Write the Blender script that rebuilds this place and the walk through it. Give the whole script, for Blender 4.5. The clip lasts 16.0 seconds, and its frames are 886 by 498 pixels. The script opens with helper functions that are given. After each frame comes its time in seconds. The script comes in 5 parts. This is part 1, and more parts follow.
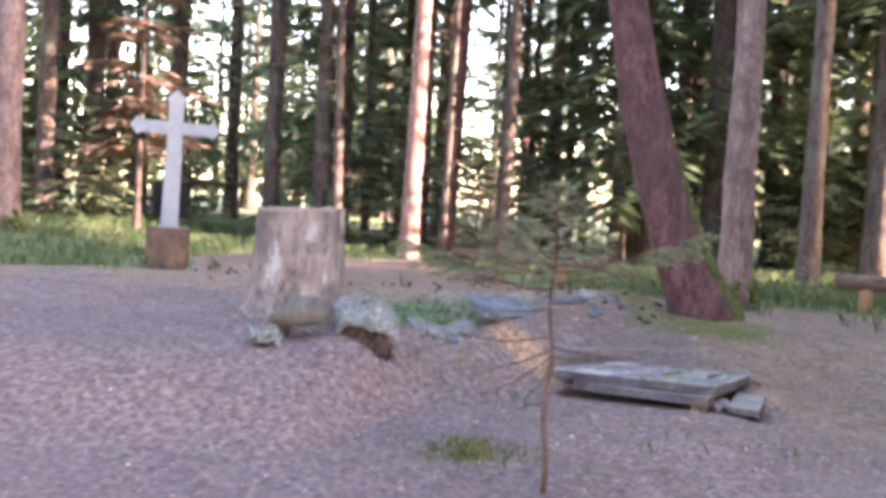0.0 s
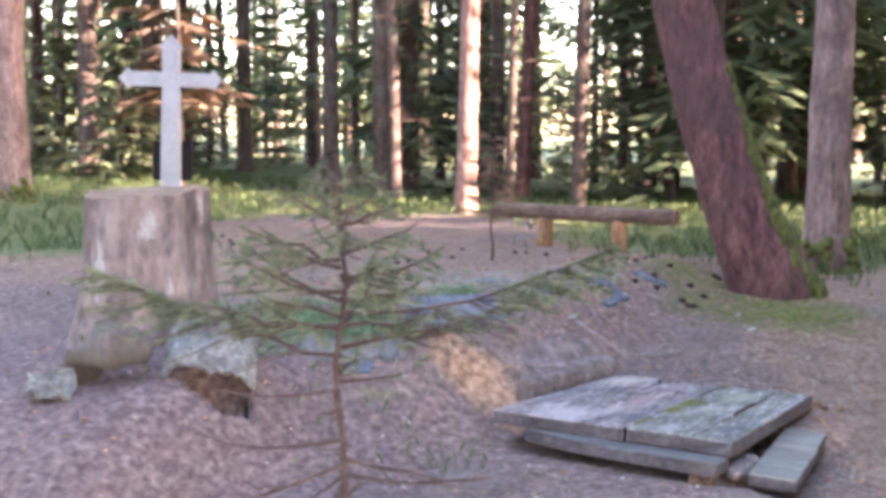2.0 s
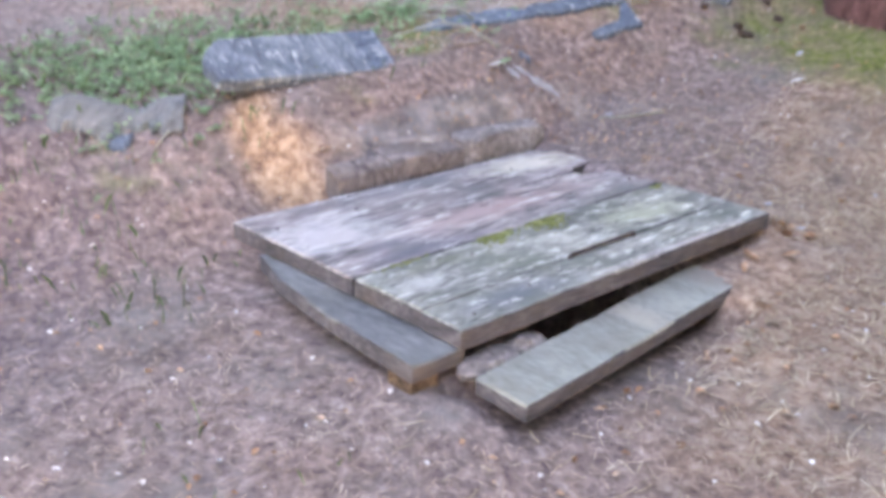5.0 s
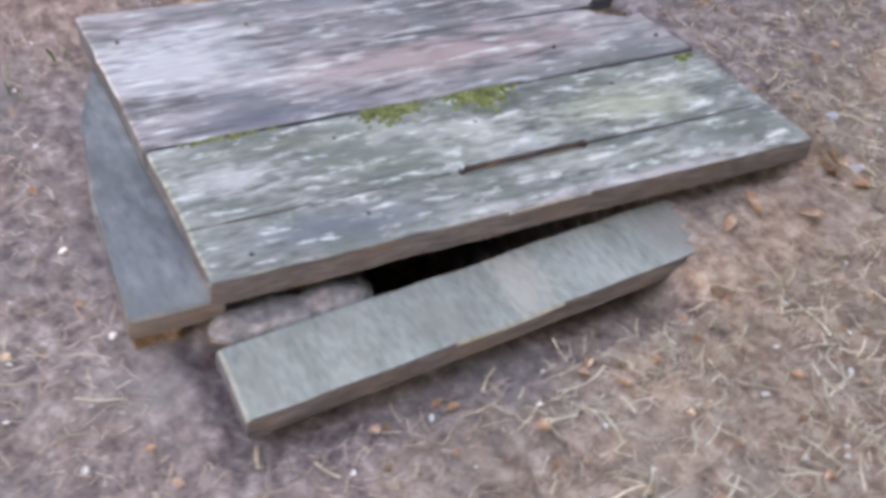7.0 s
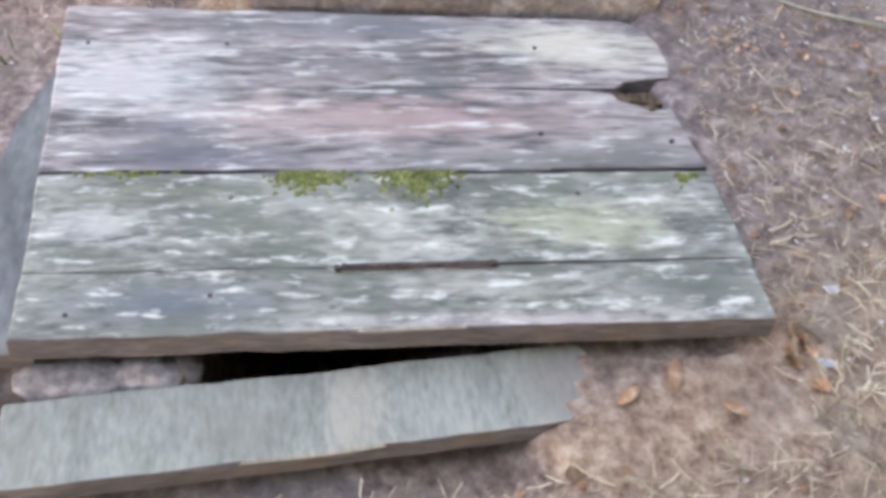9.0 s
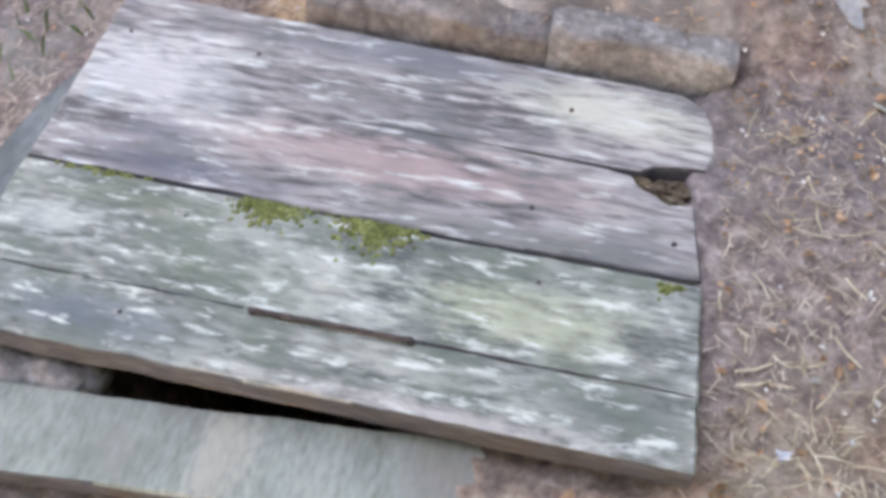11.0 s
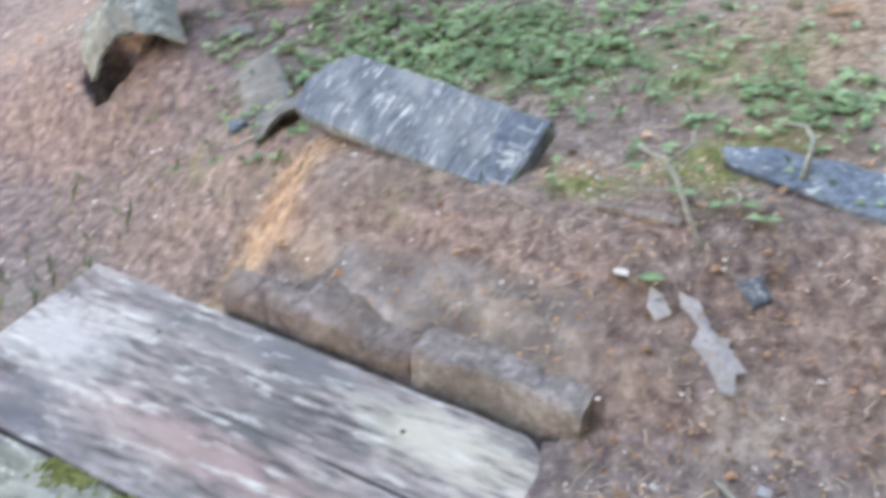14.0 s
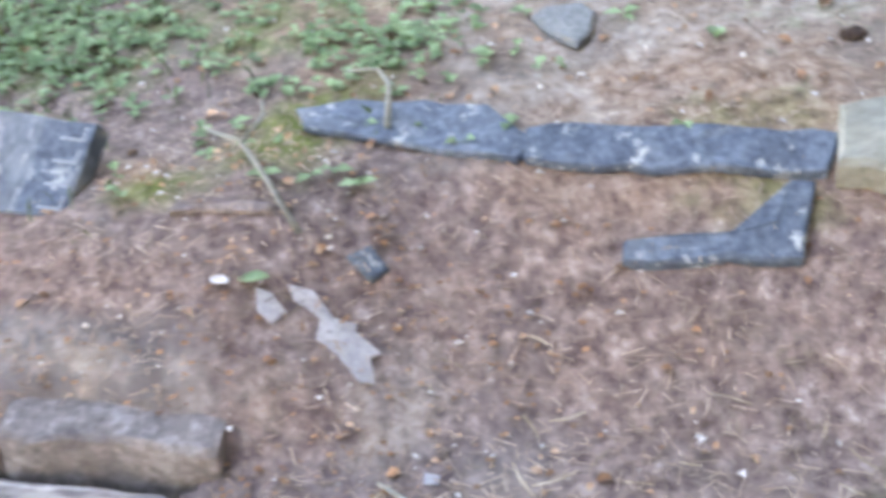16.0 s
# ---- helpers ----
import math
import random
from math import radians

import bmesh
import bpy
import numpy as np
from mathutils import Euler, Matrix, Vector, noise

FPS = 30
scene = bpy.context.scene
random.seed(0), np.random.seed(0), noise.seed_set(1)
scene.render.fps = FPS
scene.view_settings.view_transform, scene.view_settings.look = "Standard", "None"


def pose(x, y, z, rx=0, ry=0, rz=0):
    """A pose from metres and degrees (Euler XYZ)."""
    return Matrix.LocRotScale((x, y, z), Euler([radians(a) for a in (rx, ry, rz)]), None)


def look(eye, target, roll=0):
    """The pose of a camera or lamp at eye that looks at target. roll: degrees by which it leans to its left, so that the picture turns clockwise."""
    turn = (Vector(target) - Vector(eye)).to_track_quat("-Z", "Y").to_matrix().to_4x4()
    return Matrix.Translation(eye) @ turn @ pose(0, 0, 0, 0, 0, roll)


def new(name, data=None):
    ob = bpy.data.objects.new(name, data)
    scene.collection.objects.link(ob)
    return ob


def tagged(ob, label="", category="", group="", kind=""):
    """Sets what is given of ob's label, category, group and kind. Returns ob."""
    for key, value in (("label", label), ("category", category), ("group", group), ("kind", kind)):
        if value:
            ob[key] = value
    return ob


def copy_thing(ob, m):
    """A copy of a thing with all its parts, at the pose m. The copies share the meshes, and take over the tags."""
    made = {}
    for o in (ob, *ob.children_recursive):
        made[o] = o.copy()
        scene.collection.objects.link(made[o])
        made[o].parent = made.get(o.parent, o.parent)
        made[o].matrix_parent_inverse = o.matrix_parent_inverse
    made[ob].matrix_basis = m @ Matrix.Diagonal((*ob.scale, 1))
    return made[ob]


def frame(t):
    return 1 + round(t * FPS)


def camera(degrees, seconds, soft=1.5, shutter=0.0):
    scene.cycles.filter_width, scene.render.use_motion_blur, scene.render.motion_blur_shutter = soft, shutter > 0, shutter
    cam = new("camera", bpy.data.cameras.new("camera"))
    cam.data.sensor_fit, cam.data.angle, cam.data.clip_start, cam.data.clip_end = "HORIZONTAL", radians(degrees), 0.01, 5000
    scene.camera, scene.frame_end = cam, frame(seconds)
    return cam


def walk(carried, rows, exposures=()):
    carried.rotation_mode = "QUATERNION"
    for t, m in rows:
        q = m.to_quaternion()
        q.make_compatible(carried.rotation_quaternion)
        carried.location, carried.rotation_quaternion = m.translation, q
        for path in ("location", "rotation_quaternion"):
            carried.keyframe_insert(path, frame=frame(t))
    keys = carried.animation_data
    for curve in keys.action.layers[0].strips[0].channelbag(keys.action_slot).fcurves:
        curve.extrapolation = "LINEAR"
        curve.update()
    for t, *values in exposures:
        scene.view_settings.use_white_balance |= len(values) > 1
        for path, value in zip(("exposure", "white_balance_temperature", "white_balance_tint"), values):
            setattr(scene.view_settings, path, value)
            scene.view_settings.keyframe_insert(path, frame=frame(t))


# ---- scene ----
cam = camera(43.4, 16.0, 4.1, 0.5)
PATH = [
    (0, (0.405, -0.846, 1.037), (0.253, 1.147, 0.959), 3.1),
    (0.5, (0.685, -0.278, 1.135), (0.487, 1.709, 1.025), 1.5),
    (1, (0.907, 0.316, 1.141), (0.645, 2.294, 1.010), 0.9),
    (1.5, (1.090, 0.860, 1.211), (0.762, 2.825, 1.039), 0.2),
    (2, (1.239, 1.366, 1.216), (0.854, 3.318, 1.016), 0.4),
    (2.5, (1.512, 1.621, 1.283), (1.039, 3.551, 1.050), -0.0),
    (3, (1.751, 2.051, 1.315), (1.203, 3.952, 1.022), -0.8),
    (3.5, (1.980, 2.408, 1.361), (1.357, 4.270, 0.978), -1.6),
    (4, (2.216, 2.744, 1.381), (1.501, 4.543, 0.877), -1.4),
    (4.2, (2.359, 2.782, 1.391), (1.601, 4.550, 0.841), -1.3),
    (4.5, (2.487, 3.024, 1.376), (1.674, 4.735, 0.737), -1.3),
    (5, (2.610, 3.373, 1.408), (1.752, 4.981, 0.585), -0.9),
    (5.2, (2.611, 3.518, 1.441), (1.758, 5.078, 0.527), -0.2),
    (7.3, (2.763, 4.966, 1.489), (1.749, 5.972, 0.088), 3.8),
    (7.5, (2.742, 5.114, 1.512), (1.692, 6.044, 0.087), 3.4),
    (8, (2.733, 5.364, 1.562), (1.593, 6.193, 0.143), 4.0),
    (8.5, (2.820, 5.485, 1.592), (1.661, 6.238, 0.147), 5.0),
    (9, (2.898, 5.643, 1.643), (1.691, 6.270, 0.176), 2.7),
    (9.5, (2.948, 5.778, 1.661), (1.689, 6.307, 0.200), 0.6),
    (10, (2.983, 5.971, 1.703), (1.681, 6.361, 0.236), -1.9),
    (10.2, (2.960, 6.016, 1.705), (1.659, 6.387, 0.232), -1.2),
    (12.3, (2.792, 7.100, 1.722), (1.641, 6.604, 0.163), -8.0),
    (12.5, (2.779, 7.183, 1.705), (1.635, 6.623, 0.163), -8.1),
    (13, (2.733, 7.404, 1.627), (1.454, 6.702, 0.260), -8.8),
    (13.5, (2.815, 7.499, 1.578), (1.324, 6.845, 0.417), -7.5),
    (14, (2.750, 7.535, 1.611), (1.141, 7.001, 0.549), -8.3),
    (14.5, (2.691, 7.514, 1.591), (1.003, 7.153, 0.581), -8.7),
    (15, (2.629, 7.490, 1.547), (0.934, 7.301, 0.503), -9.3),
    (15.5, (2.551, 7.484, 1.548), (0.907, 7.472, 0.408), -9.5),
    (16, (2.446, 7.571, 1.505), (0.864, 7.682, 0.287), -10.1),
]
walk(cam, [(t, look(eye, target, roll)) for t, eye, target, roll in PATH],
     [(0, 4.24, 7200, 36), (2.5, 4.32, 7250, 36), (4, 4.67, 7700, 31), (5, 4.68, 8000, 34), (7.3, 4.47, 8600, 30), (8.2, 4.66, 8900, 29), (12.5, 4.57, 8900, 26), (13.2, 4.54, 9000, 25), (14, 4.66, 8700, 23), (15, 4.68, 8000, 25), (16, 4.83, 8200, 27)])

# ---- world, sun ----
SUN_AZ, SUN_EL = radians(104), radians(14)
world = bpy.data.worlds.new("world")
scene.world = world
world.use_nodes = True
wn = world.node_tree.nodes
sky = wn.new("ShaderNodeTexSky")
sky.sky_type, sky.sun_disc = "NISHITA", False
sky.sun_elevation, sky.sun_rotation = SUN_EL, SUN_AZ
sky.air_density, sky.dust_density = 1.0, 1.2
world.node_tree.links.new(sky.outputs[0], wn["Background"].inputs[0])
wn["Background"].inputs[1].default_value = 0.15
sun = new("sun", bpy.data.lights.new("sun", "SUN"))
sun.data.energy, sun.data.angle, sun.data.color = 2.6, radians(0.6), (1.0, 0.86, 0.68)
sun.matrix_world = look((math.sin(SUN_AZ) * 30, math.cos(SUN_AZ) * 30, 30 * math.tan(SUN_EL)), (0, 0, 0))


# ---- materials ----
def material(name, stops, scale=6.0, rough=0.9, bump=0.4, detail_scale=40.0, stretch=(1, 1, 1), patch=None,
             patch_scale=1.5, patch_at=(0.52, 0.62), metal=0.0, bump_size=0.02, random=0.0, translucent=0.0, span=(0.36, 0.64), flecks=None, fleck_at=(0.6, 0.66), fleck_scale=14.0, zones=()):
    """Two-scale noise colour with relief. stops: colours from dark to light. patch: colour of stains of a larger size."""
    m = bpy.data.materials.new(name)
    m.use_nodes = True
    nt = m.node_tree
    nd, ln = nt.nodes, nt.links
    b = nd["Principled BSDF"]
    b.inputs["Roughness"].default_value, b.inputs["Metallic"].default_value = rough, metal
    co = nd.new("ShaderNodeTexCoord")
    mp = nd.new("ShaderNodeMapping")
    mp.inputs["Scale"].default_value = stretch
    ln.new(co.outputs["Object"], mp.inputs[0])
    n1, n2 = nd.new("ShaderNodeTexNoise"), nd.new("ShaderNodeTexNoise")
    n1.inputs["Scale"].default_value, n2.inputs["Scale"].default_value = scale, detail_scale
    for n in (n1, n2):
        n.inputs["Detail"].default_value, n.inputs["Roughness"].default_value = 5.0, 0.6
        ln.new(mp.outputs[0], n.inputs["Vector"])
    mix = nd.new("ShaderNodeMath")
    mix.operation, mix.inputs[1].default_value = "MULTIPLY_ADD", 0.5
    half = nd.new("ShaderNodeMath")
    half.operation, half.inputs[1].default_value = "MULTIPLY", 0.5
    ln.new(n1.outputs[0], half.inputs[0])
    ln.new(n2.outputs[0], mix.inputs[0])
    ln.new(half.outputs[0], mix.inputs[2])
    ramp = nd.new("ShaderNodeValToRGB")
    el = ramp.color_ramp.elements
    while len(el) < len(stops):
        el.new(0.5)
    for i, c in enumerate(stops):
        el[i].position = span[0] + (span[1] - span[0]) * i / max(1, len(stops) - 1)
        el[i].color = (*c, 1)
    ln.new(mix.outputs[0], ramp.inputs[0])
    out = ramp.outputs[0]
    if patch:
        n3 = nd.new("ShaderNodeTexNoise")
        n3.inputs["Scale"].default_value, n3.inputs["Detail"].default_value = patch_scale, 6.0
        ln.new(co.outputs["Object"], n3.inputs["Vector"])
        r3 = nd.new("ShaderNodeMapRange")
        r3.inputs[1].default_value, r3.inputs[2].default_value = patch_at
        r3.inputs[4].default_value = 0.62
        ln.new(n3.outputs[0], r3.inputs[0])
        mc = nd.new("ShaderNodeMix")
        mc.data_type = "RGBA"
        ln.new(r3.outputs[0], mc.inputs[0])
        ln.new(out, mc.inputs[6])
        mc.inputs[7].default_value = (*patch, 1)
        out = mc.outputs[2]
    for cx, cy, rx, ry, tone, share in zones:
        zm, zg, za, zr, zc = nd.new("ShaderNodeMapping"), nd.new("ShaderNodeTexGradient"), nd.new("ShaderNodeMath"), nd.new("ShaderNodeMapRange"), nd.new("ShaderNodeMix")
        zm.inputs["Location"].default_value, zm.inputs["Scale"].default_value = (-cx / rx, -cy / ry, 0), (1 / rx, 1 / ry, 0)
        zg.gradient_type, zc.data_type = "SPHERICAL", "RGBA"
        ln.new(co.outputs["Object"], zm.inputs[0])
        ln.new(zm.outputs[0], zg.inputs[0])
        za.operation, za.inputs[1].default_value = "MULTIPLY_ADD", 3.0
        ln.new(mix.outputs[0], za.inputs[0])
        ln.new(zg.outputs["Fac"], za.inputs[2])
        zr.inputs[1].default_value, zr.inputs[2].default_value, zr.inputs[4].default_value = 1.7, 2.3, 0.85 * share
        ln.new(za.outputs[0], zr.inputs[0])
        ln.new(zr.outputs[0], zc.inputs[0])
        ln.new(out, zc.inputs[6])
        zc.inputs[7].default_value = (*tone, 1)
        out = zc.outputs[2]
    if flecks:
        n4 = nd.new("ShaderNodeTexNoise")
        n4.inputs["Scale"].default_value, n4.inputs["Detail"].default_value, n4.inputs["Roughness"].default_value = fleck_scale, 4.0, 0.65
        ln.new(mp.outputs[0], n4.inputs["Vector"])
        r4 = nd.new("ShaderNodeMapRange")
        r4.inputs[1].default_value, r4.inputs[2].default_value = fleck_at
        ln.new(n4.outputs[0], r4.inputs[0])
        m4 = nd.new("ShaderNodeMix")
        m4.data_type = "RGBA"
        ln.new(r4.outputs[0], m4.inputs[0])
        ln.new(out, m4.inputs[6])
        m4.inputs[7].default_value = (*flecks, 1)
        out = m4.outputs[2]
    if random:
        info = nd.new("ShaderNodeNewGeometry")
        hsv = nd.new("ShaderNodeHueSaturation")
        mr = nd.new("ShaderNodeMapRange")
        mr.inputs[3].default_value, mr.inputs[4].default_value = 1 - random, 1 + random
        ln.new(info.outputs["Random Per Island"], mr.inputs[0])
        ln.new(mr.outputs[0], hsv.inputs["Value"])
        ln.new(out, hsv.inputs["Color"])
        out = hsv.outputs[0]
    ln.new(out, b.inputs["Base Color"])
    if translucent:
        tr, ms = nd.new("ShaderNodeBsdfTranslucent"), nd.new("ShaderNodeMixShader")
        ln.new(out, tr.inputs["Color"])
        ms.inputs[0].default_value = translucent
        ln.new(b.outputs[0], ms.inputs[1])
        ln.new(tr.outputs[0], ms.inputs[2])
        ln.new(ms.outputs[0], nd["Material Output"].inputs[0])
    if bump:
        bp = nd.new("ShaderNodeBump")
        bp.inputs["Strength"].default_value, bp.inputs["Distance"].default_value = bump, bump_size
        ln.new(mix.outputs[0], bp.inputs["Height"])
        ln.new(bp.outputs[0], b.inputs["Normal"])
    return m


def ground_material():
    """Needle litter and bare earth, with moss and grass where the ground's cover attribute says so."""
    m = bpy.data.materials.new("forest_floor")
    m.use_nodes = True
    nd, ln = m.node_tree.nodes, m.node_tree.links
    b = nd["Principled BSDF"]
    b.inputs["Roughness"].default_value = 0.95
    co = nd.new("ShaderNodeTexCoord")

    def noise_of(scale, detail=6.0, rough=0.62):
        n = nd.new("ShaderNodeTexNoise")
        n.inputs["Scale"].default_value, n.inputs["Detail"].default_value, n.inputs["Roughness"].default_value = scale, detail, rough
        ln.new(co.outputs["Object"], n.inputs["Vector"])
        return n.outputs[0]

    def ramp_of(src, stops):
        r = nd.new("ShaderNodeValToRGB")
        el = r.color_ramp.elements
        while len(el) < len(stops):
            el.new(0.5)
        for e, (p, c) in zip(el, stops):
            e.position, e.color = p, (*c, 1)
        ln.new(src, r.inputs[0])
        return r.outputs[0]

    def mixed(fac, a, c):
        x = nd.new("ShaderNodeMix")
        x.data_type = "RGBA"
        ln.new(fac, x.inputs[0])
        ln.new(a, x.inputs[6])
        ln.new(c, x.inputs[7])
        return x.outputs[2]

    def attribute(name):
        a = nd.new("ShaderNodeAttribute")
        a.attribute_name = name
        return a.outputs["Fac"]

    def edge(src, add, lo, hi):
        s = nd.new("ShaderNodeMath")
        ln.new(src, s.inputs[0])
        ln.new(add, s.inputs[1])
        r = nd.new("ShaderNodeMapRange")
        r.inputs[1].default_value, r.inputs[2].default_value = lo, hi
        ln.new(s.outputs[0], r.inputs[0])
        return r.outputs[0]

    fine, mid, big = noise_of(26, 9.0, 0.7), noise_of(7), noise_of(1.3)
    litter = ramp_of(fine, [(0.34, (0.078, 0.05, 0.047)), (0.46, (0.175, 0.123, 0.113)), (0.57, (0.285, 0.212, 0.192)), (0.68, (0.48, 0.39, 0.355))])
    rust = ramp_of(fine, [(0.34, (0.115, 0.066, 0.048)), (0.5, (0.30, 0.195, 0.142)), (0.66, (0.50, 0.375, 0.29))])
    grey = ramp_of(mid, [(0.35, (0.10, 0.09, 0.087)), (0.6, (0.27, 0.25, 0.232))])
    moss = ramp_of(fine, [(0.3, (0.035, 0.05, 0.012)), (0.5, (0.12, 0.145, 0.03)), (0.7, (0.24, 0.25, 0.08))])
    grass = ramp_of(fine, [(0.3, (0.05, 0.075, 0.026)), (0.5, (0.13, 0.17, 0.062)), (0.7, (0.26, 0.30, 0.14))])
    pale = ramp_of(fine, [(0.35, (0.20, 0.163, 0.143)), (0.5, (0.36, 0.305, 0.27)), (0.68, (0.55, 0.49, 0.44))])
    clay = ramp_of(fine, [(0.35, (0.16, 0.09, 0.06)), (0.5, (0.36, 0.225, 0.145)), (0.66, (0.55, 0.39, 0.275))])
    col = mixed(edge(big, attribute("rust"), 0.9, 1.15), litter, rust)
    bare = nd.new("ShaderNodeMapRange")
    bare.inputs[1].default_value, bare.inputs[2].default_value, bare.inputs[4].default_value = 0.5, 0.68, 0.75
    ln.new(noise_of(2.1), bare.inputs[0])
    col = mixed(bare.outputs[0], col, grey)
    dark = ramp_of(mid, [(0.35, (0.075, 0.052, 0.045)), (0.6, (0.17, 0.12, 0.10))])
    deep = nd.new("ShaderNodeMapRange")
    deep.inputs[1].default_value, deep.inputs[2].default_value, deep.inputs[4].default_value = 0.50, 0.66, 0.55
    ln.new(noise_of(3.7, 8.0, 0.68), deep.inputs[0])
    col = mixed(deep.outputs[0], col, dark)
    # Dark soil colour; also used as painted shade on near ground and hole.
    soil_shade = ramp_of(fine, [(0.33, (0.07, 0.051, 0.051)), (0.47, (0.142, 0.106, 0.107)), (0.58, (0.22, 0.17, 0.168)), (0.71, (0.39, 0.325, 0.315))])
    col = mixed(edge(big, attribute("soil_shade"), 0.85, 1.2), col, soil_shade)
    crust = ramp_of(mid, [(0.32, (0.085, 0.076, 0.078)), (0.48, (0.165, 0.148, 0.15)), (0.58, (0.26, 0.236, 0.235)), (0.68, (0.40, 0.37, 0.365))])
    col = mixed(edge(mid, attribute("crust"), 0.8, 1.2), col, crust)
    col = mixed(edge(mid, attribute("pale"), 0.85, 1.15), col, pale)
    col = mixed(edge(mid, attribute("moss"), 0.95, 1.35), col, moss)
    col = mixed(edge(mid, attribute("grass"), 0.9, 1.15), col, grass)
    col = mixed(edge(mid, attribute("clay"), 0.8, 1.35), col, clay)
    ln.new(col, b.inputs["Base Color"])
    h = nd.new("ShaderNodeMath")
    ln.new(fine, h.inputs[0])
    ln.new(mid, h.inputs[1])
    bp = nd.new("ShaderNodeBump")
    bp.inputs["Strength"].default_value, bp.inputs["Distance"].default_value = 0.2, 0.012
    ln.new(h.outputs[0], bp.inputs["Height"])
    ln.new(bp.outputs[0], b.inputs["Normal"])
    return m


FLOOR = ground_material()
PINE_BARK = material("pine_bark", [(0.05, 0.021, 0.023), (0.125, 0.056, 0.056), (0.235, 0.118, 0.112)], 11, 0.95, 1.0, 30, (1, 1, 0.4), (0.085, 0.05, 0.05), 2.5, bump_size=0.05)
PALE_BARK = material("pale_pine_bark", [(0.10, 0.065, 0.06), (0.24, 0.165, 0.15), (0.38, 0.29, 0.27)], 9, 0.95, 0.9, 34, (1, 1, 0.35), (0.12, 0.08, 0.075), 2.5, bump_size=0.025)
RED_BARK = material("red_pine_bark", [(0.15, 0.075, 0.065), (0.33, 0.185, 0.16), (0.50, 0.33, 0.29)], 8, 0.9, 0.8, 30, (1, 1, 0.3), bump_size=0.02)
SPRUCE_BARK = material("spruce_bark", [(0.05, 0.036, 0.034), (0.115, 0.083, 0.077), (0.21, 0.165, 0.15)], 10, 0.95, 0.9, 40, (1, 1, 0.4), (0.16, 0.17, 0.15), 1.2, bump_size=0.02)
BARK_MOSS = material("bark_moss", [(0.03, 0.04, 0.01), (0.10, 0.12, 0.03), (0.19, 0.20, 0.07)], 14, 1.0, 0.9, 70, bump_size=0.02)
NEEDLES = material("spruce_needles", [(0.085, 0.135, 0.085), (0.155, 0.215, 0.13), (0.235, 0.30, 0.175)], 3, 0.5, 0, 25, random=0.35, translucent=0.55)
YOUNG_NEEDLES = material("young_needles", [(0.11, 0.145, 0.085), (0.21, 0.26, 0.155), (0.32, 0.37, 0.24)], 5, 0.6, 0, 30, random=0.4, translucent=0.3)
DRY_NEEDLES = material("dry_needles", [(0.15, 0.095, 0.065), (0.29, 0.20, 0.145), (0.42, 0.31, 0.23)], 5, 0.8, 0, 30, random=0.3, translucent=0.3)
TWIG = material("twig", [(0.04, 0.026, 0.024), (0.09, 0.06, 0.052), (0.17, 0.125, 0.11)], 20, 0.9, 0.3, 90)
LEAF = material("clover_leaf", [(0.12, 0.21, 0.10), (0.23, 0.36, 0.19), (0.36, 0.49, 0.29)], 6, 0.6, 0, 40, random=0.35, translucent=0.3)
GRASS = material("grass_blades", [(0.045, 0.08, 0.03), (0.09, 0.145, 0.058), (0.16, 0.225, 0.11)], 2, 0.7, 0, 20, random=0.4, translucent=0.3)
STUMP_WOOD = material("weathered_stump", [(0.09, 0.07, 0.068), (0.19, 0.155, 0.148), (0.29, 0.24, 0.225), (0.38, 0.33, 0.31)], 6, 0.95, 0.9, 22, (1, 1, 0.45), (0.11, 0.09, 0.088), 3.0, bump_size=0.04, flecks=(0.42, 0.43, 0.42), fleck_at=(0.6, 0.66), fleck_scale=7.0)
CUT_WOOD = material("cut_wood", [(0.16, 0.10, 0.07), (0.30, 0.21, 0.15), (0.44, 0.33, 0.25)], 8, 0.95, 0.5, 60)
NEAR_WEAR = [(0.28, 0.07, 0.32, 0.09, (0.10, 0.118, 0.145), 0.75), (0.48, 0.21, 0.2, 0.14, (0.125, 0.145, 0.11), 0.7), (0.70, 0.25, 0.22, 0.13, (0.50, 0.48, 0.42), 0.65), (1.08, 0.26, 0.36, 0.12, (0.45, 0.45, 0.31), 0.65),
             (1.28, 0.09, 0.2, 0.08, (0.115, 0.13, 0.115), 0.75), (0.95, 0.012, 0.55, 0.035, (0.52, 0.44, 0.43), 0.8), (0.12, 0.27, 0.2, 0.08, (0.52, 0.50, 0.48), 0.6), (0.85, 0.10, 0.3, 0.06, (0.48, 0.45, 0.40), 0.5), (0.25, 0.36, 0.3, 0.06, (0.14, 0.15, 0.10), 0.6), (0.95, 0.37, 0.4, 0.05, (0.15, 0.16, 0.13), 0.6)]
# Worn patches of the far plank, and a dark blue-grey far edge.
FAR_TONES = [(0.14, 0.72, 0.36, 0.22, (0.60, 0.58, 0.57), 0.65), (0.30, 0.47, 0.36, 0.07, (0.095, 0.10, 0.13), 0.8), (0.60, 0.78, 0.3, 0.10, (0.16, 0.15, 0.15), 0.7), (0.78, 0.60, 0.6, 0.13, (0.40, 0.265, 0.25), 0.8),
            (1.18, 0.86, 0.4, 0.13, (0.62, 0.59, 0.48), 0.75), (1.1, 0.455, 0.5, 0.06, (0.125, 0.13, 0.12), 0.75), (0.66, 0.93, 0.50, 0.08, (0.145, 0.148, 0.165), 0.8), (0.22, 0.56, 0.22, 0.05, (0.12, 0.125, 0.15), 0.6)]
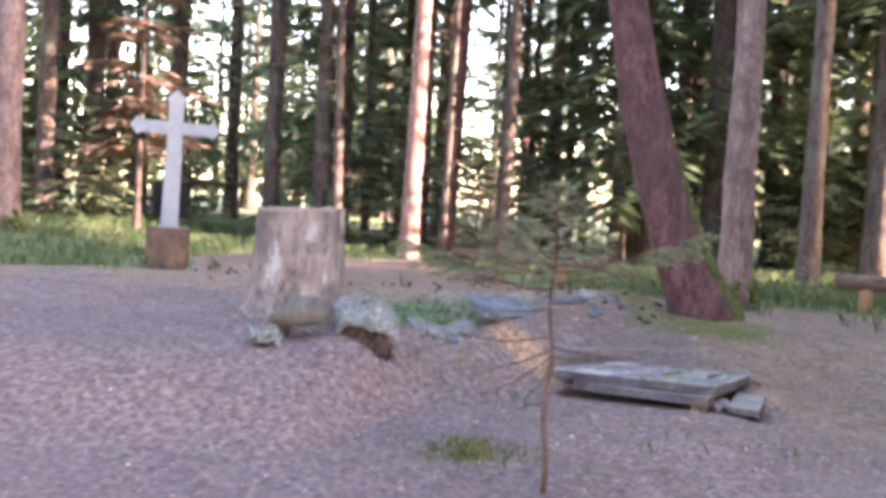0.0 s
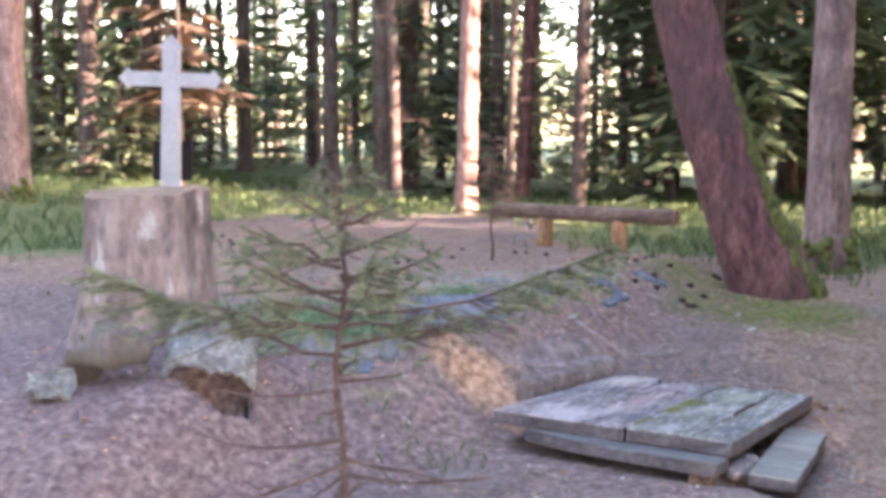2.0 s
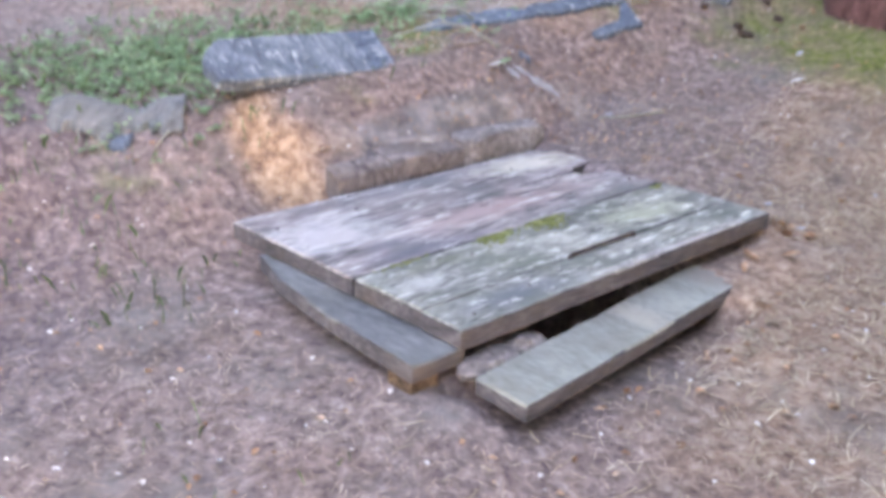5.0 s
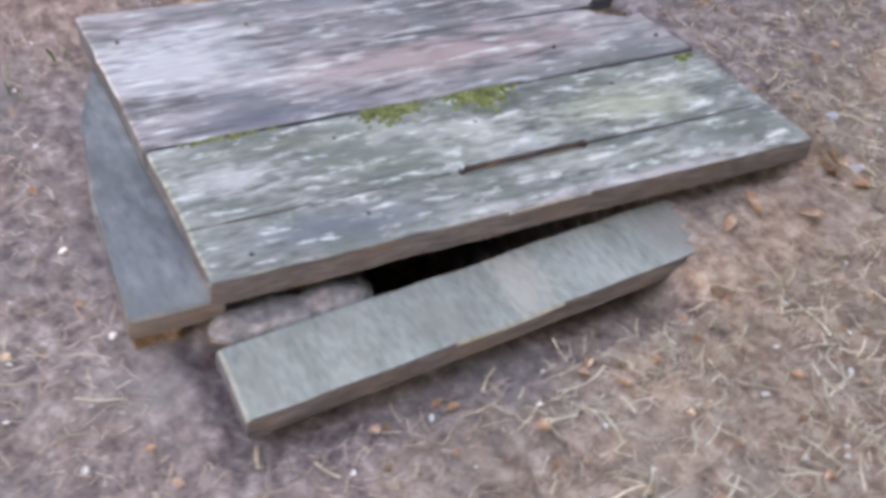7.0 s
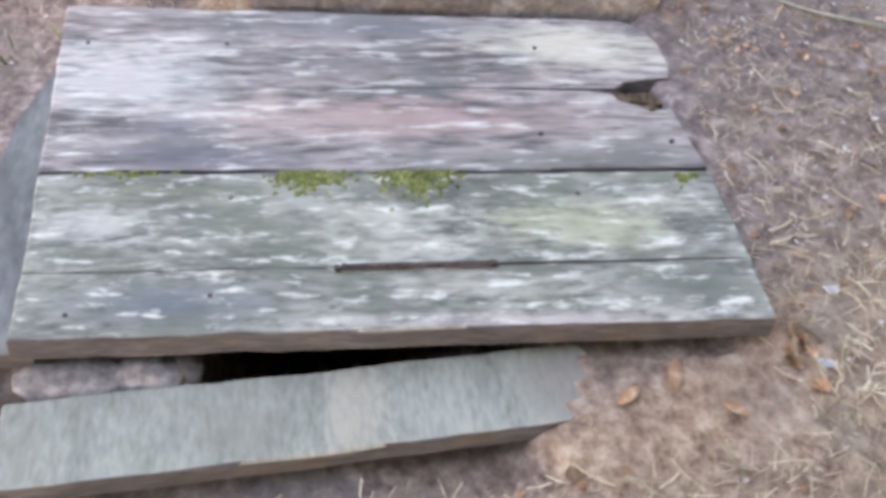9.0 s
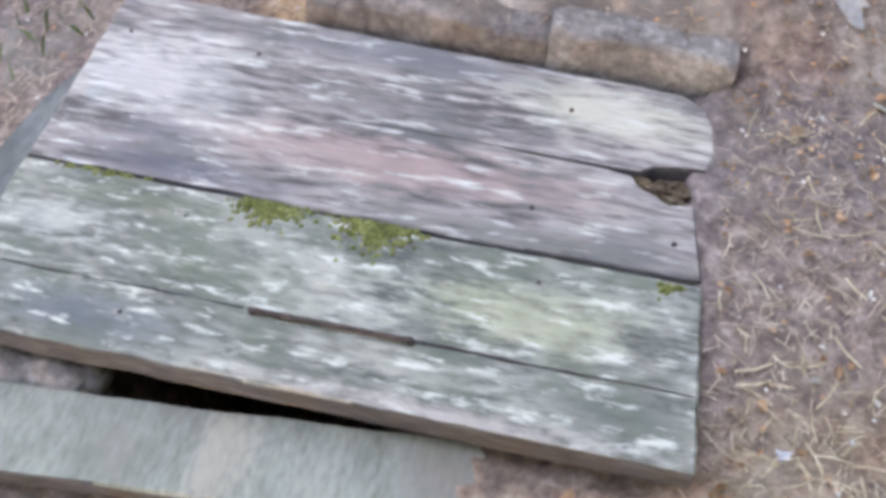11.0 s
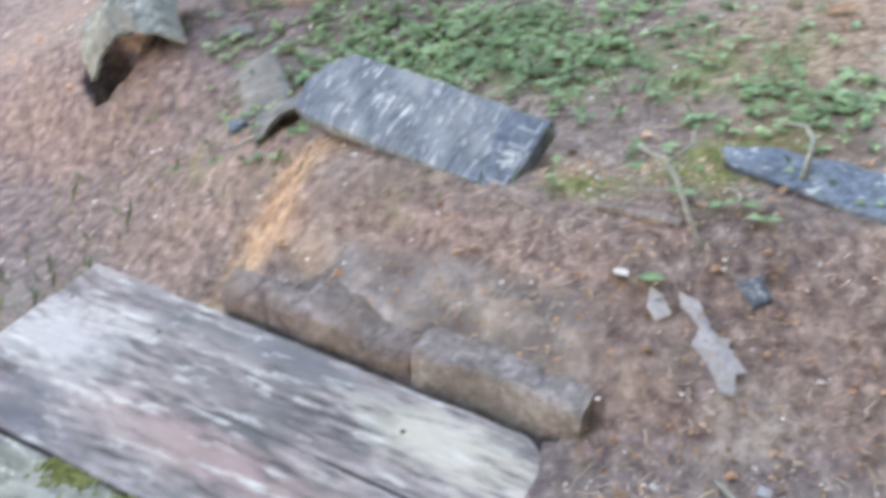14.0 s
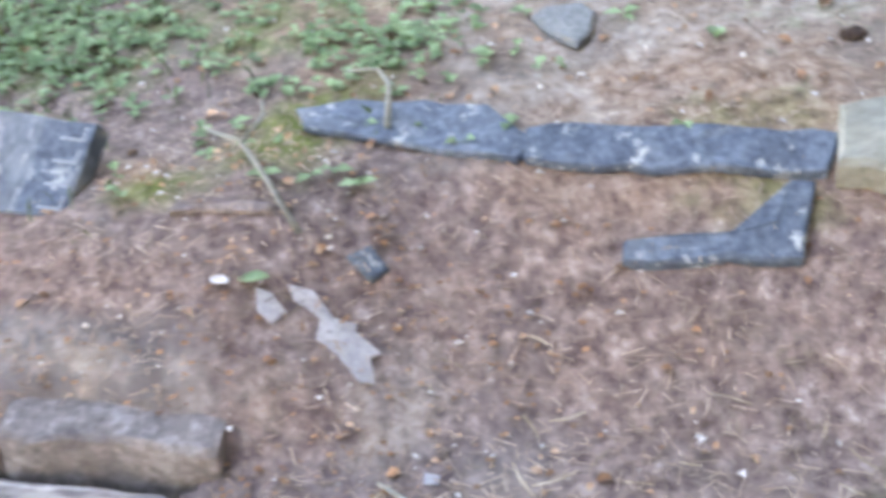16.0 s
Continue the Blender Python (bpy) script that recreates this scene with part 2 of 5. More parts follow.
GREY_PLANK = material("grey_plank", [(0.105, 0.108, 0.10), (0.185, 0.188, 0.17), (0.29, 0.288, 0.26), (0.44, 0.43, 0.39)], 8, 0.9, 0.7, 46, (0.36, 1.2, 1), (0.135, 0.15, 0.12), 5.5, (0.48, 0.58), bump_size=0.014, span=(0.39, 0.61), flecks=(0.64, 0.63, 0.585), fleck_at=(0.55, 0.68), fleck_scale=26.0, zones=NEAR_WEAR)
PINK_PLANK = material("worn_plank", [(0.105, 0.095, 0.098), (0.215, 0.185, 0.186), (0.34, 0.29, 0.285), (0.50, 0.455, 0.44)], 7, 0.9, 0.75, 40, (0.26, 1.35, 1), (0.15, 0.15, 0.15), 4.5, (0.5, 0.6), bump_size=0.016, span=(0.40, 0.60), flecks=(0.64, 0.615, 0.59), fleck_at=(0.55, 0.69), fleck_scale=24.0, zones=FAR_TONES)
PALE_PLANK = material("pale_plank", [(0.20, 0.205, 0.18), (0.29, 0.295, 0.26), (0.39, 0.39, 0.35)], 13, 0.9, 0.35, 70, (1.2, 0.4, 1), (0.21, 0.195, 0.17), 3.0, (0.5, 0.66), bump_size=0.006, zones=[(0.60, -0.09, 0.09, 0.22, (0.46, 0.38, 0.31), 0.5), (1.0, -0.06, 0.12, 0.14, (0.28, 0.21, 0.19), 0.6)])
# Darkened so that it also carries the shade on the boards' sides.
EDGE_WOOD = material("shaded_sawn_edge", [(0.04, 0.038, 0.044), (0.09, 0.084, 0.094), (0.175, 0.162, 0.175)], 7, 0.95, 0.6, 40, (0.4, 1, 2.0), (0.10, 0.085, 0.08), 5.0, (0.5, 0.65), bump_size=0.012)
SIDE_WOOD = material("dark_grey_board", [(0.09, 0.095, 0.097), (0.155, 0.16, 0.16), (0.24, 0.243, 0.238)], 8, 0.9, 0.5, 40, (1.0, 0.4, 1), (0.12, 0.125, 0.12), 4.0, (0.5, 0.64), bump_size=0.01)
ROT = material("rotten_wood", [(0.04, 0.025, 0.018), (0.14, 0.09, 0.06), (0.30, 0.22, 0.15)], 20, 1.0, 1.0, 90)
IRON = material("rusty_iron", [(0.03, 0.022, 0.024), (0.07, 0.05, 0.052), (0.13, 0.085, 0.07)], 30, 0.75, 0.4, 120, metal=0.3)
MOSS = material("bright_moss", [(0.075, 0.085, 0.025), (0.17, 0.185, 0.055), (0.29, 0.295, 0.11)], 25, 1.0, 0.9, 120, random=0.3)
CONCRETE = material("old_concrete", [(0.10, 0.088, 0.088), (0.215, 0.19, 0.187), (0.40, 0.365, 0.36)], 7, 0.95, 0.9, 45, (1, 1, 1), (0.19, 0.165, 0.155), 4.0, (0.52, 0.66), bump_size=0.015)
CURB = material("earthy_concrete", [(0.08, 0.067, 0.067), (0.175, 0.148, 0.147), (0.31, 0.272, 0.268)], 9, 0.95, 1.0, 40, (1, 1, 1), (0.13, 0.10, 0.085), 5.0, (0.5, 0.64), bump_size=0.012)
FELT = material("bitumen_felt", [(0.045, 0.062, 0.086), (0.098, 0.126, 0.162), (0.20, 0.235, 0.275)], 7, 0.7, 0.6, 50, (1.7, 0.55, 1), (0.27, 0.305, 0.335), 7.0, (0.48, 0.64), bump_size=0.012, flecks=(0.46, 0.49, 0.50), fleck_at=(0.55, 0.68), fleck_scale=22.0)
FELT_DARK = material("dark_felt", [(0.034, 0.052, 0.078), (0.082, 0.115, 0.162), (0.175, 0.22, 0.28)], 9, 0.68, 0.7, 55, (1, 1, 1), (0.24, 0.27, 0.30), 7, (0.54, 0.68), bump_size=0.012, flecks=(0.46, 0.49, 0.50), fleck_at=(0.58, 0.68), fleck_scale=15.0)
FELT_MARK = material("felt_mark", [(0.20, 0.23, 0.27), (0.32, 0.36, 0.40)], 20, 0.7, 0.2, 80)
OLD_SHEET = material("weathered_sheet", [(0.07, 0.08, 0.078), (0.18, 0.20, 0.195), (0.38, 0.41, 0.40)], 6, 0.85, 0.6, 40, (1, 1, 1), (0.12, 0.13, 0.11), 4, (0.52, 0.62), bump_size=0.015)
STONE = material("field_stone", [(0.12, 0.13, 0.14), (0.21, 0.225, 0.235), (0.33, 0.345, 0.35)], 9, 0.9, 0.6, 60)
WHITE_PAINT = material("white_paint", [(0.30, 0.325, 0.36), (0.39, 0.415, 0.45), (0.48, 0.505, 0.54)], 4, 0.7, 0.25, 40, (1, 1, 0.5), (0.28, 0.30, 0.32), 3, (0.55, 0.75))
BLACK_BOARD = material("black_board", [(0.005, 0.005, 0.006), (0.012, 0.012, 0.013)], 8, 0.9, 0.2, 40)
BENCH_LOG = material("bench_log", [(0.085, 0.052, 0.042), (0.19, 0.125, 0.10), (0.33, 0.24, 0.20)], 6, 0.85, 0.6, 40, (0.15, 1, 1), bump_size=0.012)
BENCH_LEG = material("bench_leg", [(0.20, 0.10, 0.05), (0.36, 0.20, 0.11), (0.50, 0.32, 0.19)], 7, 0.85, 0.5, 40, (1, 1, 0.25))
RUST_BOX = material("rusty_block", [(0.05, 0.035, 0.03), (0.14, 0.09, 0.07), (0.25, 0.15, 0.10)], 6, 0.9, 0.7, 40, (1, 1, 1), (0.36, 0.17, 0.08), 4.0, (0.58, 0.7))
DEAD_LEAF = material("dead_leaf", [(0.22, 0.10, 0.05), (0.40, 0.22, 0.13), (0.58, 0.42, 0.31)], 5, 0.8, 0, 40, random=0.5, translucent=0.2)
PALE_LEAF = material("pale_litter", [(0.42, 0.38, 0.35), (0.60, 0.56, 0.53), (0.74, 0.72, 0.70)], 5, 0.8, 0, 40, random=0.3)
LITTER = material("needle_litter", [(0.17, 0.11, 0.085), (0.34, 0.25, 0.20), (0.52, 0.42, 0.34)], 5, 0.9, 0, 40, random=0.5)
STRAW = material("dry_straw", [(0.24, 0.17, 0.11), (0.42, 0.33, 0.23), (0.60, 0.51, 0.39)], 5, 0.85, 0, 40, random=0.4)
PAPER = material("torn_paper", [(0.25, 0.25, 0.275), (0.37, 0.37, 0.40), (0.50, 0.50, 0.535)], 14, 0.85, 0.3, 90)
CONE = material("pine_cone", [(0.035, 0.022, 0.018), (0.09, 0.058, 0.045)], 20, 0.95, 0.6, 90)


# ---- shape helpers ----
def mesh_from(name, verts, faces, mat, smooth=False):
    me = bpy.data.meshes.new(name)
    me.from_pydata([tuple(v) for v in verts], [], faces)
    me.materials.append(mat)
    if smooth:
        me.polygons.foreach_set("use_smooth", [True] * len(me.polygons))
    me.update()
    return me


def part(name, me, parent=None, label="", m=None):
    ob = new(name, me)
    if parent is not None:
        ob.parent = parent
    if m is not None:
        ob.matrix_basis = m
    if label:
        tagged(ob, label)
    return ob


def thing(name, label, category, m=None, group="", kind=""):
    ob = new(name)
    ob.empty_display_size = 0.1
    if m is not None:
        ob.matrix_basis = m
    return tagged(ob, label, category, group, kind)


def tube(points, radii, segs=10, wobble=0.0, freq=2.0, seed=0.0, cap=True):
    """A tube along points: vertices and faces."""
    verts, faces = [], []
    pts = [Vector(p) for p in points]
    for i, p in enumerate(pts):
        d = (pts[min(i + 1, len(pts) - 1)] - pts[max(i - 1, 0)]).normalized()
        a = d.orthogonal().normalized() if abs(d.z) < 0.9 else Vector((1, 0, 0)).cross(d).normalized()
        a = (a - d * a.dot(d)).normalized()
        b = d.cross(a)
        for k in range(segs):
            ang = 2 * math.pi * k / segs
            o = a * math.cos(ang) + b * math.sin(ang)
            r = radii[i]
            if wobble:
                r *= 1 + wobble * noise.noise((p + o * radii[i]) * freq + Vector((seed, seed, 0)))
            verts.append(p + o * r)
    for i in range(len(pts) - 1):
        for k in range(segs):
            k2 = (k + 1) % segs
            faces.append((i * segs + k, i * segs + k2, (i + 1) * segs + k2, (i + 1) * segs + k))
    if cap:
        faces.append(tuple(range(segs))[::-1])
        faces.append(tuple((len(pts) - 1) * segs + k for k in range(segs)))
    return verts, faces


def joined(*pieces):
    verts, faces = [], []
    for v, f in pieces:
        n = len(verts)
        verts += list(v)
        faces += [tuple(i + n for i in g) for g in f]
    return verts, faces


def slab(outline, z0, z1, rough=0.0, seed=0, step=0.06, bow=0.0, edge=0.006):
    """A board or sheet with a closed outline in plan, from z0 to z1, with worn edges and an uneven top."""
    rnd = random.Random(seed)
    pts = []
    n = len(outline)
    for i in range(n):
        a, b = Vector((*outline[i], 0)), Vector((*outline[(i + 1) % n], 0))
        k = max(1, int((b - a).length / step))
        for j in range(k):
            p = a.lerp(b, j / k)
            pts.append(Vector((p.x + rnd.uniform(-rough, rough), p.y + rnd.uniform(-rough, rough), 0)))
    c = sum(pts, Vector()) / len(pts)

    def ring(inset, z, jit=0.0):
        out = []
        for p in pts:
            d = c - p
            q = p + d.normalized() * min(inset, d.length * 0.5)
            out.append((q.x, q.y, z + bow * noise.noise(q * 3 + Vector((seed, 0, 0))) + rnd.uniform(-jit, jit)))
        return out
    rings = [ring(edge * 0.5, z0), ring(0, z0 + edge), ring(0, z1 - edge, rough * 0.3), ring(edge, z1, rough * 0.2)]
    m = len(pts)
    verts = [v for r in rings for v in r]
    faces = []
    for r in range(3):
        for k in range(m):
            k2 = (k + 1) % m
            faces.append((r * m + k, r * m + k2, (r + 1) * m + k2, (r + 1) * m + k))
    faces.append(tuple(range(m))[::-1])
    faces.append(tuple(3 * m + k for k in range(m)))
    return verts, faces


def lump(r, seed, squash=(1, 1, 1), amount=0.25, sub=3):
    bm = bmesh.new()
    bmesh.ops.create_icosphere(bm, subdivisions=sub, radius=1)
    out = []
    for v in bm.verts:
        p = v.co * (1 + amount * noise.noise(v.co * 1.6 + Vector((seed * 3.1, seed, 0))) + 0.4 * amount * noise.noise(v.co * 5 + Vector((seed, 0, 0))))
        out.append(Vector((p.x * squash[0], p.y * squash[1], p.z * squash[2])) * r)
    faces = [tuple(v.index for v in f.verts) for f in bm.faces]
    bm.free()
    return out, faces


def smooth01(v, a, b):
    t = min(1.0, max(0.0, (v - a) / (b - a)))
    return t * t * (3 - 2 * t)


# ---- the ground ----
HATCH = Matrix.Translation((1.517, 5.518, 0.100)) @ Matrix.Rotation(radians(71.5), 4, "Z") @ Matrix.Rotation(radians(4.3), 4, "Y")
UX, UY = math.cos(radians(71.5)), math.sin(radians(71.5))


def uv_of(x, y):
    dx, dy = x - 1.517, y - 5.518
    return dx * UX + dy * UY, -dx * UY + dy * UX


def base_height(x, y):
    u, v = uv_of(x, y)
    z = -0.2 + 0.32 * smooth01(y, 1, 12)
    z += 0.30 * smooth01(v, 1.0, 1.62) * smooth01(y + 1.2 * smooth01(-x, 0.0, 0.75), 5.15, 6.35) * (1 - smooth01(y, 7.8, 12.0)) * (1 - smooth01(-x, 3, 9))
    z -= 0.09 * smooth01(x, 1.5, 2.5) * smooth01(y, 3, 5) * (1 - smooth01(y, 7, 9))
    z += 0.13 * math.exp(-((x - 2.0) ** 2 + (y - 9.3) ** 2) / 1.3)
    z += 0.05 * math.exp(-((x - 1.35) ** 2 + (y - 5.3) ** 2) / 0.3)
    z += 0.13 * math.exp(-((x + 1.05) ** 2 + (y - 5.95) ** 2) / 0.4) + 0.05 * math.exp(-((x + 0.5) ** 2 + (y - 5.4) ** 2) / 0.15)
    z += 0.28 * smooth01(-x, 4.6, 8) * smooth01(y, 6, 13)
    z += 0.13 * smooth01(v, 1.015, 1.085 + 0.06 * smooth01(u, 0.95, 1.1)) * (1 - smooth01(v, 1.3, 1.7)) * smooth01(u, 0.3, 0.5) * (1 - smooth01(u, 1.42, 1.85))
    p = Vector((x, y, 0))
    z += 0.05 * noise.noise(p * 0.5) * smooth01(abs(x - 1.5) + abs(y - 6.5), 2, 6)
    return z


def ground_height(x, y):
    u, v = uv_of(x, y)
    z = base_height(x, y)
    p = Vector((x, y, 0))
    z += 0.012 * noise.noise(p * 4) + 0.008 * noise.noise(p * 11)
    if -0.16 < u < 1.36 and -0.02 < v < (1.04 if u > 0.42 else 1.0):
        z = min(z, 0.1 - 0.0757 * u - 0.105)
    if -0.05 < u < 0.93 and -0.27 < v <= 0.0:
        z = min(z, -0.03 - 0.085 * max(u, 0) - 0.07)
    z += (-0.072 - z) * math.exp(-(((x - 1.93) ** 2 + (y - 6.47) ** 2) / 0.012) ** 2)
    if (x + 0.45) ** 2 / 0.014 + (y - 5.39) ** 2 / 0.013 < 1:
        z = -1.2
    if 0.30 < u < 1.0 and -0.09 < v < 0.7 or 0.46 < u < 1.34 and 0.86 < v < 1.03:
        z = -0.9
    return z


def axis_steps(lo, hi, step, far):
    vals = list(np.arange(lo, hi + 1e-6, step))
    for sign, start in ((1, hi), (-1, lo)):
        d, p = step, start
        while abs(p) < far:
            d *= 1.16
            p += sign * d
            vals.append(p)
    return sorted(vals)


def build_ground():
    xs, ys = axis_steps(-1.6, 3.4, 0.035, 600), axis_steps(3.9, 9.6, 0.035, 600)
    verts = [(x, y, ground_height(x, y)) for y in ys for x in xs]
    nx = len(xs)
    faces = [(j * nx + i, j * nx + i + 1, (j + 1) * nx + i + 1, (j + 1) * nx + i) for j in range(len(ys) - 1) for i in range(nx - 1)]
    me = mesh_from("ground", verts, faces, FLOOR, True)
    cover = {"grass": [], "moss": [], "rust": [], "clay": [], "pale": [], "soil_shade": [], "crust": []}
    for x, y, z in verts:
        u, v = uv_of(x, y)
        g = 0.75 * smooth01(y + 0.25 * abs(x + 2), 15.0, 17.5) + 0.72 * smooth01(-x - 0.18 * (y - 10), 2.6, 4.6) * smooth01(y, 8.2, 10.6)
        g += 0.62 * smooth01(y + 0.55 * x, 12.6, 13.6) * smooth01(x, -0.8, 0.3) + 0.5 * math.exp(-((x - 3.4) ** 2 + (y - 12.5) ** 2) / 5) + 0.56 * math.exp(-((x + 3.6) ** 2 + (y - 9.6) ** 2) / 3.5)
        g += 0.5 * math.exp(-((x + 0.3) ** 2 + (y - 6.7) ** 2) / 0.4) + 0.42 * math.exp(-((x + 0.2) ** 2 + (y - 7.6) ** 2) / 0.3) + 0.4 * math.exp(-((x - 0.5) ** 2 + (y - 8.6) ** 2) / 0.15)
        cover["grass"].append(min(g, 0.85))
        mo = 0.62 * math.exp(-((x - 1.6) ** 2 + (y - 8.7) ** 2) / 0.7) + 0.6 * math.exp(-((x - 0.52) ** 2 + (y - 7.35) ** 2) / 0.05)
        mo += 0.55 * math.exp(-((x - 0.25) ** 2 + (y - 7.6) ** 2) / 0.06) + 0.12 * math.exp(-((x - 0.30) ** 2 + (y - 5.85) ** 2) / 0.07)
        mo += 0.52 * math.exp(-((x + 0.1) ** 2 + (y - 6.0) ** 2) / 0.12) + 0.5 * math.exp(-((x - 0.45) ** 2 + (y - 6.75) ** 2) / 0.06) + 0.5 * math.exp(-((x - 0.75) ** 2 + (y - 8.25) ** 2) / 0.05)
        mo += 0.85 * math.exp(-((x - 0.18) ** 2 + (y - 4.4) ** 2) / 0.05) + 0.42 * math.exp(-((x + 0.7) ** 2 + (y - 3.3) ** 2) / 0.35) + 0.3 * math.exp(-((x - 1.1) ** 2 + (y - 4.9) ** 2) / 0.05)
        mo += 0.15 * math.exp(-((x - 0.25) ** 2 + (y - 5.95) ** 2) / 0.02) + 0.55 * math.exp(-((x - 1.3) ** 2 + (y - 9.6) ** 2) / 0.25) + 0.5 * math.exp(-((x - 2.3) ** 2 + (y - 8.6) ** 2) / 0.3)
        mo += 0.6 * math.exp(-((x - 0.50) ** 2 + (y - 7.13) ** 2) / 0.008) + 0.45 * math.exp(-((x - 0.36) ** 2 + (y - 7.44) ** 2) / 0.02) + 0.4 * math.exp(-((x - 1.22) ** 2 + (y - 7.22) ** 2) / 0.006)
        cover["moss"].append(mo)
        r = 0.6 * smooth01(x, 1.2, 2.4) * smooth01(y, 4.5, 7.5) * (1 - smooth01(y, 11, 14)) + 0.35 * smooth01(y, 8, 10) * (1 - smooth01(y, 14, 16))
        r += 0.4 * smooth01(y, 6.9, 7.8) * (1 - smooth01(x, 0.6, 1.3)) * (1 - smooth01(y, 11, 14)) + 0.45 * smooth01(x, 1.8, 2.3) * smooth01(y, 5.2, 6.4) * (1 - smooth01(y, 8, 9))
        bank = math.exp(-(((x - 1.05) / 0.75) ** 2 + ((y - 7.25) / 0.75) ** 2) ** 2)
        cover["rust"].append((0.25 + r) * (1 - 0.6 * bank))
        # Bank soil, plus the shade of the near left ground put into the colour.
        so = 0.62 * bank + 0.8 * smooth01(-x - 0.35 * (y - 4.2), -1.3, 0.0) * (1 - smooth01(y, 5.6, 7.0)) * smooth01(x, -7.0, -3.5)
        so += 0.35 * math.exp(-((x - 0.2) ** 2 + (y - 5.2) ** 2) / 0.5)
        # Darkens the hole's walls in colour, standing in for the shade inside.
        so += 0.9 * math.exp(-((x + 0.45) ** 2 + (y - 5.4) ** 2) / 0.05)
        cover["soil_shade"].append(so)
        cover["crust"].append(0.95 * math.exp(-((u - 0.98) / 0.46) ** 4) * math.exp(-((v - 1.12) / 0.13) ** 4))
        pa = 0.5 * math.exp(-((u - 1.15) / 0.28) ** 2 - ((v - 1.17) / 0.10) ** 2) + 0.45 * math.exp(-((x - 1.0) ** 2 + (y - 7.5) ** 2) / 0.06)
        pa += 0.5 * smooth01(x, -1.3, -0.1) * smooth01(y, 7.4, 8.0) * (1 - smooth01(x, 0.3, 1.2)) * (1 - smooth01(y, 8.6, 9.6)) + 0.25 * math.exp(-((x + 0.6) ** 2 + (y - 5.0) ** 2) / 1.2)
        cover["pale"].append(pa)
        cl = 1.0 * math.exp(-((u - 0.33 - 0.16 * (v - 1.0)) / 0.13) ** 2) * smooth01(v, 0.93, 1.0) * (1 - smooth01(v, 1.45, 1.62))
        cl += 0.7 * math.exp(-((x - 0.42) ** 2 + (y - 7.12) ** 2) / 0.012) + 0.55 * math.exp(-((u - 0.62) / 0.12) ** 2 - ((v - 1.16) / 0.10) ** 2)
        cover["clay"].append(cl)
    for key, vals in cover.items():
        me.attributes.new(key, "FLOAT", "POINT").data.foreach_set("value", vals)
    return tagged(part("ground", me), "brown forest floor of needles, bare earth, moss and grass", "ground", kind="structure")


build_ground()


# ---- trees ----
def trunk_mesh(name, h, r0, r1, mat, lean=(0, 0), curve=0.0, segs=12, rings=16, flare=1.5, seed=0, wobble=0.12):
    pts, rad = [], []
    for i in range(rings + 1):
        t = i / rings
        s = t ** 1.4
        pts.append((lean[0] * s * h + curve * math.sin(s * 3.0) * h, lean[1] * s * h, s * h - 0.25))
        rad.append((r0 + (r1 - r0) * s) * (1 + (flare - 1) * math.exp(-s * h / 0.35)))
    return mesh_from(name, *tube(pts, rad, segs, wobble, 3.0, seed), mat, True)


def crown_mesh(name, h0, h1, radius, whorls, per, twigs, mat, seed, droop=0.35, twig_len=0.34, gap=0.12):
    """Branch by branch, sprays of small drooping needle twigs on thin stems."""
    rnd = random.Random(seed)
    verts, faces = [], []
    for w in range(whorls):
        t = ((w + rnd.random() * 0.7) / whorls) ** 1.35
        z0 = h0 + (h1 - h0) * t
        for k in range(per):
            if rnd.random() < gap:
                continue
            a = rnd.uniform(0, 2 * math.pi)
            ln_ = radius * (1 - t) ** 0.75 * rnd.uniform(0.55, 1.1) + 0.15
            ca, sa = math.cos(a), math.sin(a)
            up = rnd.uniform(0.0, 0.25)
            n0 = len(verts)
            for s in (0.0, 0.5, 1.0):
                r, z = s * ln_, z0 + up * s * ln_ - droop * s * s * ln_
                wd = 0.012 * (1.15 - s)
                verts += [(ca * r - sa * wd, sa * r + ca * wd, z), (ca * r + sa * wd, sa * r - ca * wd, z)]
            faces += [(n0, n0 + 1, n0 + 3, n0 + 2), (n0 + 2, n0 + 3, n0 + 5, n0 + 4)]
            for j in range(twigs):
                s = 0.15 + 0.85 * (j + rnd.random()) / twigs
                r, z = s * ln_, z0 + up * s * ln_ - droop * s * s * ln_
                side = rnd.choice((-1, 1))
                tl = twig_len * rnd.uniform(0.6, 1.3) * (1.15 - 0.5 * s)
                da = a + side * rnd.uniform(0.4, 1.1)
                dx, dy, dz = math.cos(da) * tl, math.sin(da) * tl, -tl * rnd.uniform(0.1, 0.6)
                p = Vector((ca * r, sa * r, z))
                q = p + Vector((dx, dy, dz))
                mid = p.lerp(q, 0.45)
                wv = Vector((-math.sin(da), math.cos(da), rnd.uniform(-0.6, 0.6))) * tl * 0.17
                n = len(verts)
                verts += [p, mid + wv, q, mid - wv]
                faces.append((n, n + 1, n + 2, n + 3))
    return mesh_from(name, verts, faces, mat)


def twigs_mesh(name, h0, h1, count, length, mat, seed):
    rnd = random.Random(seed)
    pieces = []
    for i in range(count):
        z, a = rnd.uniform(h0, h1), rnd.uniform(0, 6.283)
        l = length * rnd.uniform(0.4, 1)
        e = Vector((math.cos(a) * l, math.sin(a) * l, z - l * rnd.uniform(-0.1, 0.35)))
        m = Vector((math.cos(a) * l * 0.5, math.sin(a) * l * 0.5, z + 0.04))
        pieces.append(tube([(0, 0, z), m, e], [0.014, 0.008, 0.003], 4, cap=False))
        for q in range(2):
            b = m.lerp(e, rnd.random())
            da = a + rnd.choice((-0.8, 0.8))
            pieces.append(tube([b, b + Vector((math.cos(da), math.sin(da), -0.15)) * l * 0.35], [0.006, 0.002], 3, cap=False))
    return mesh_from(name, *joined(*pieces), mat)


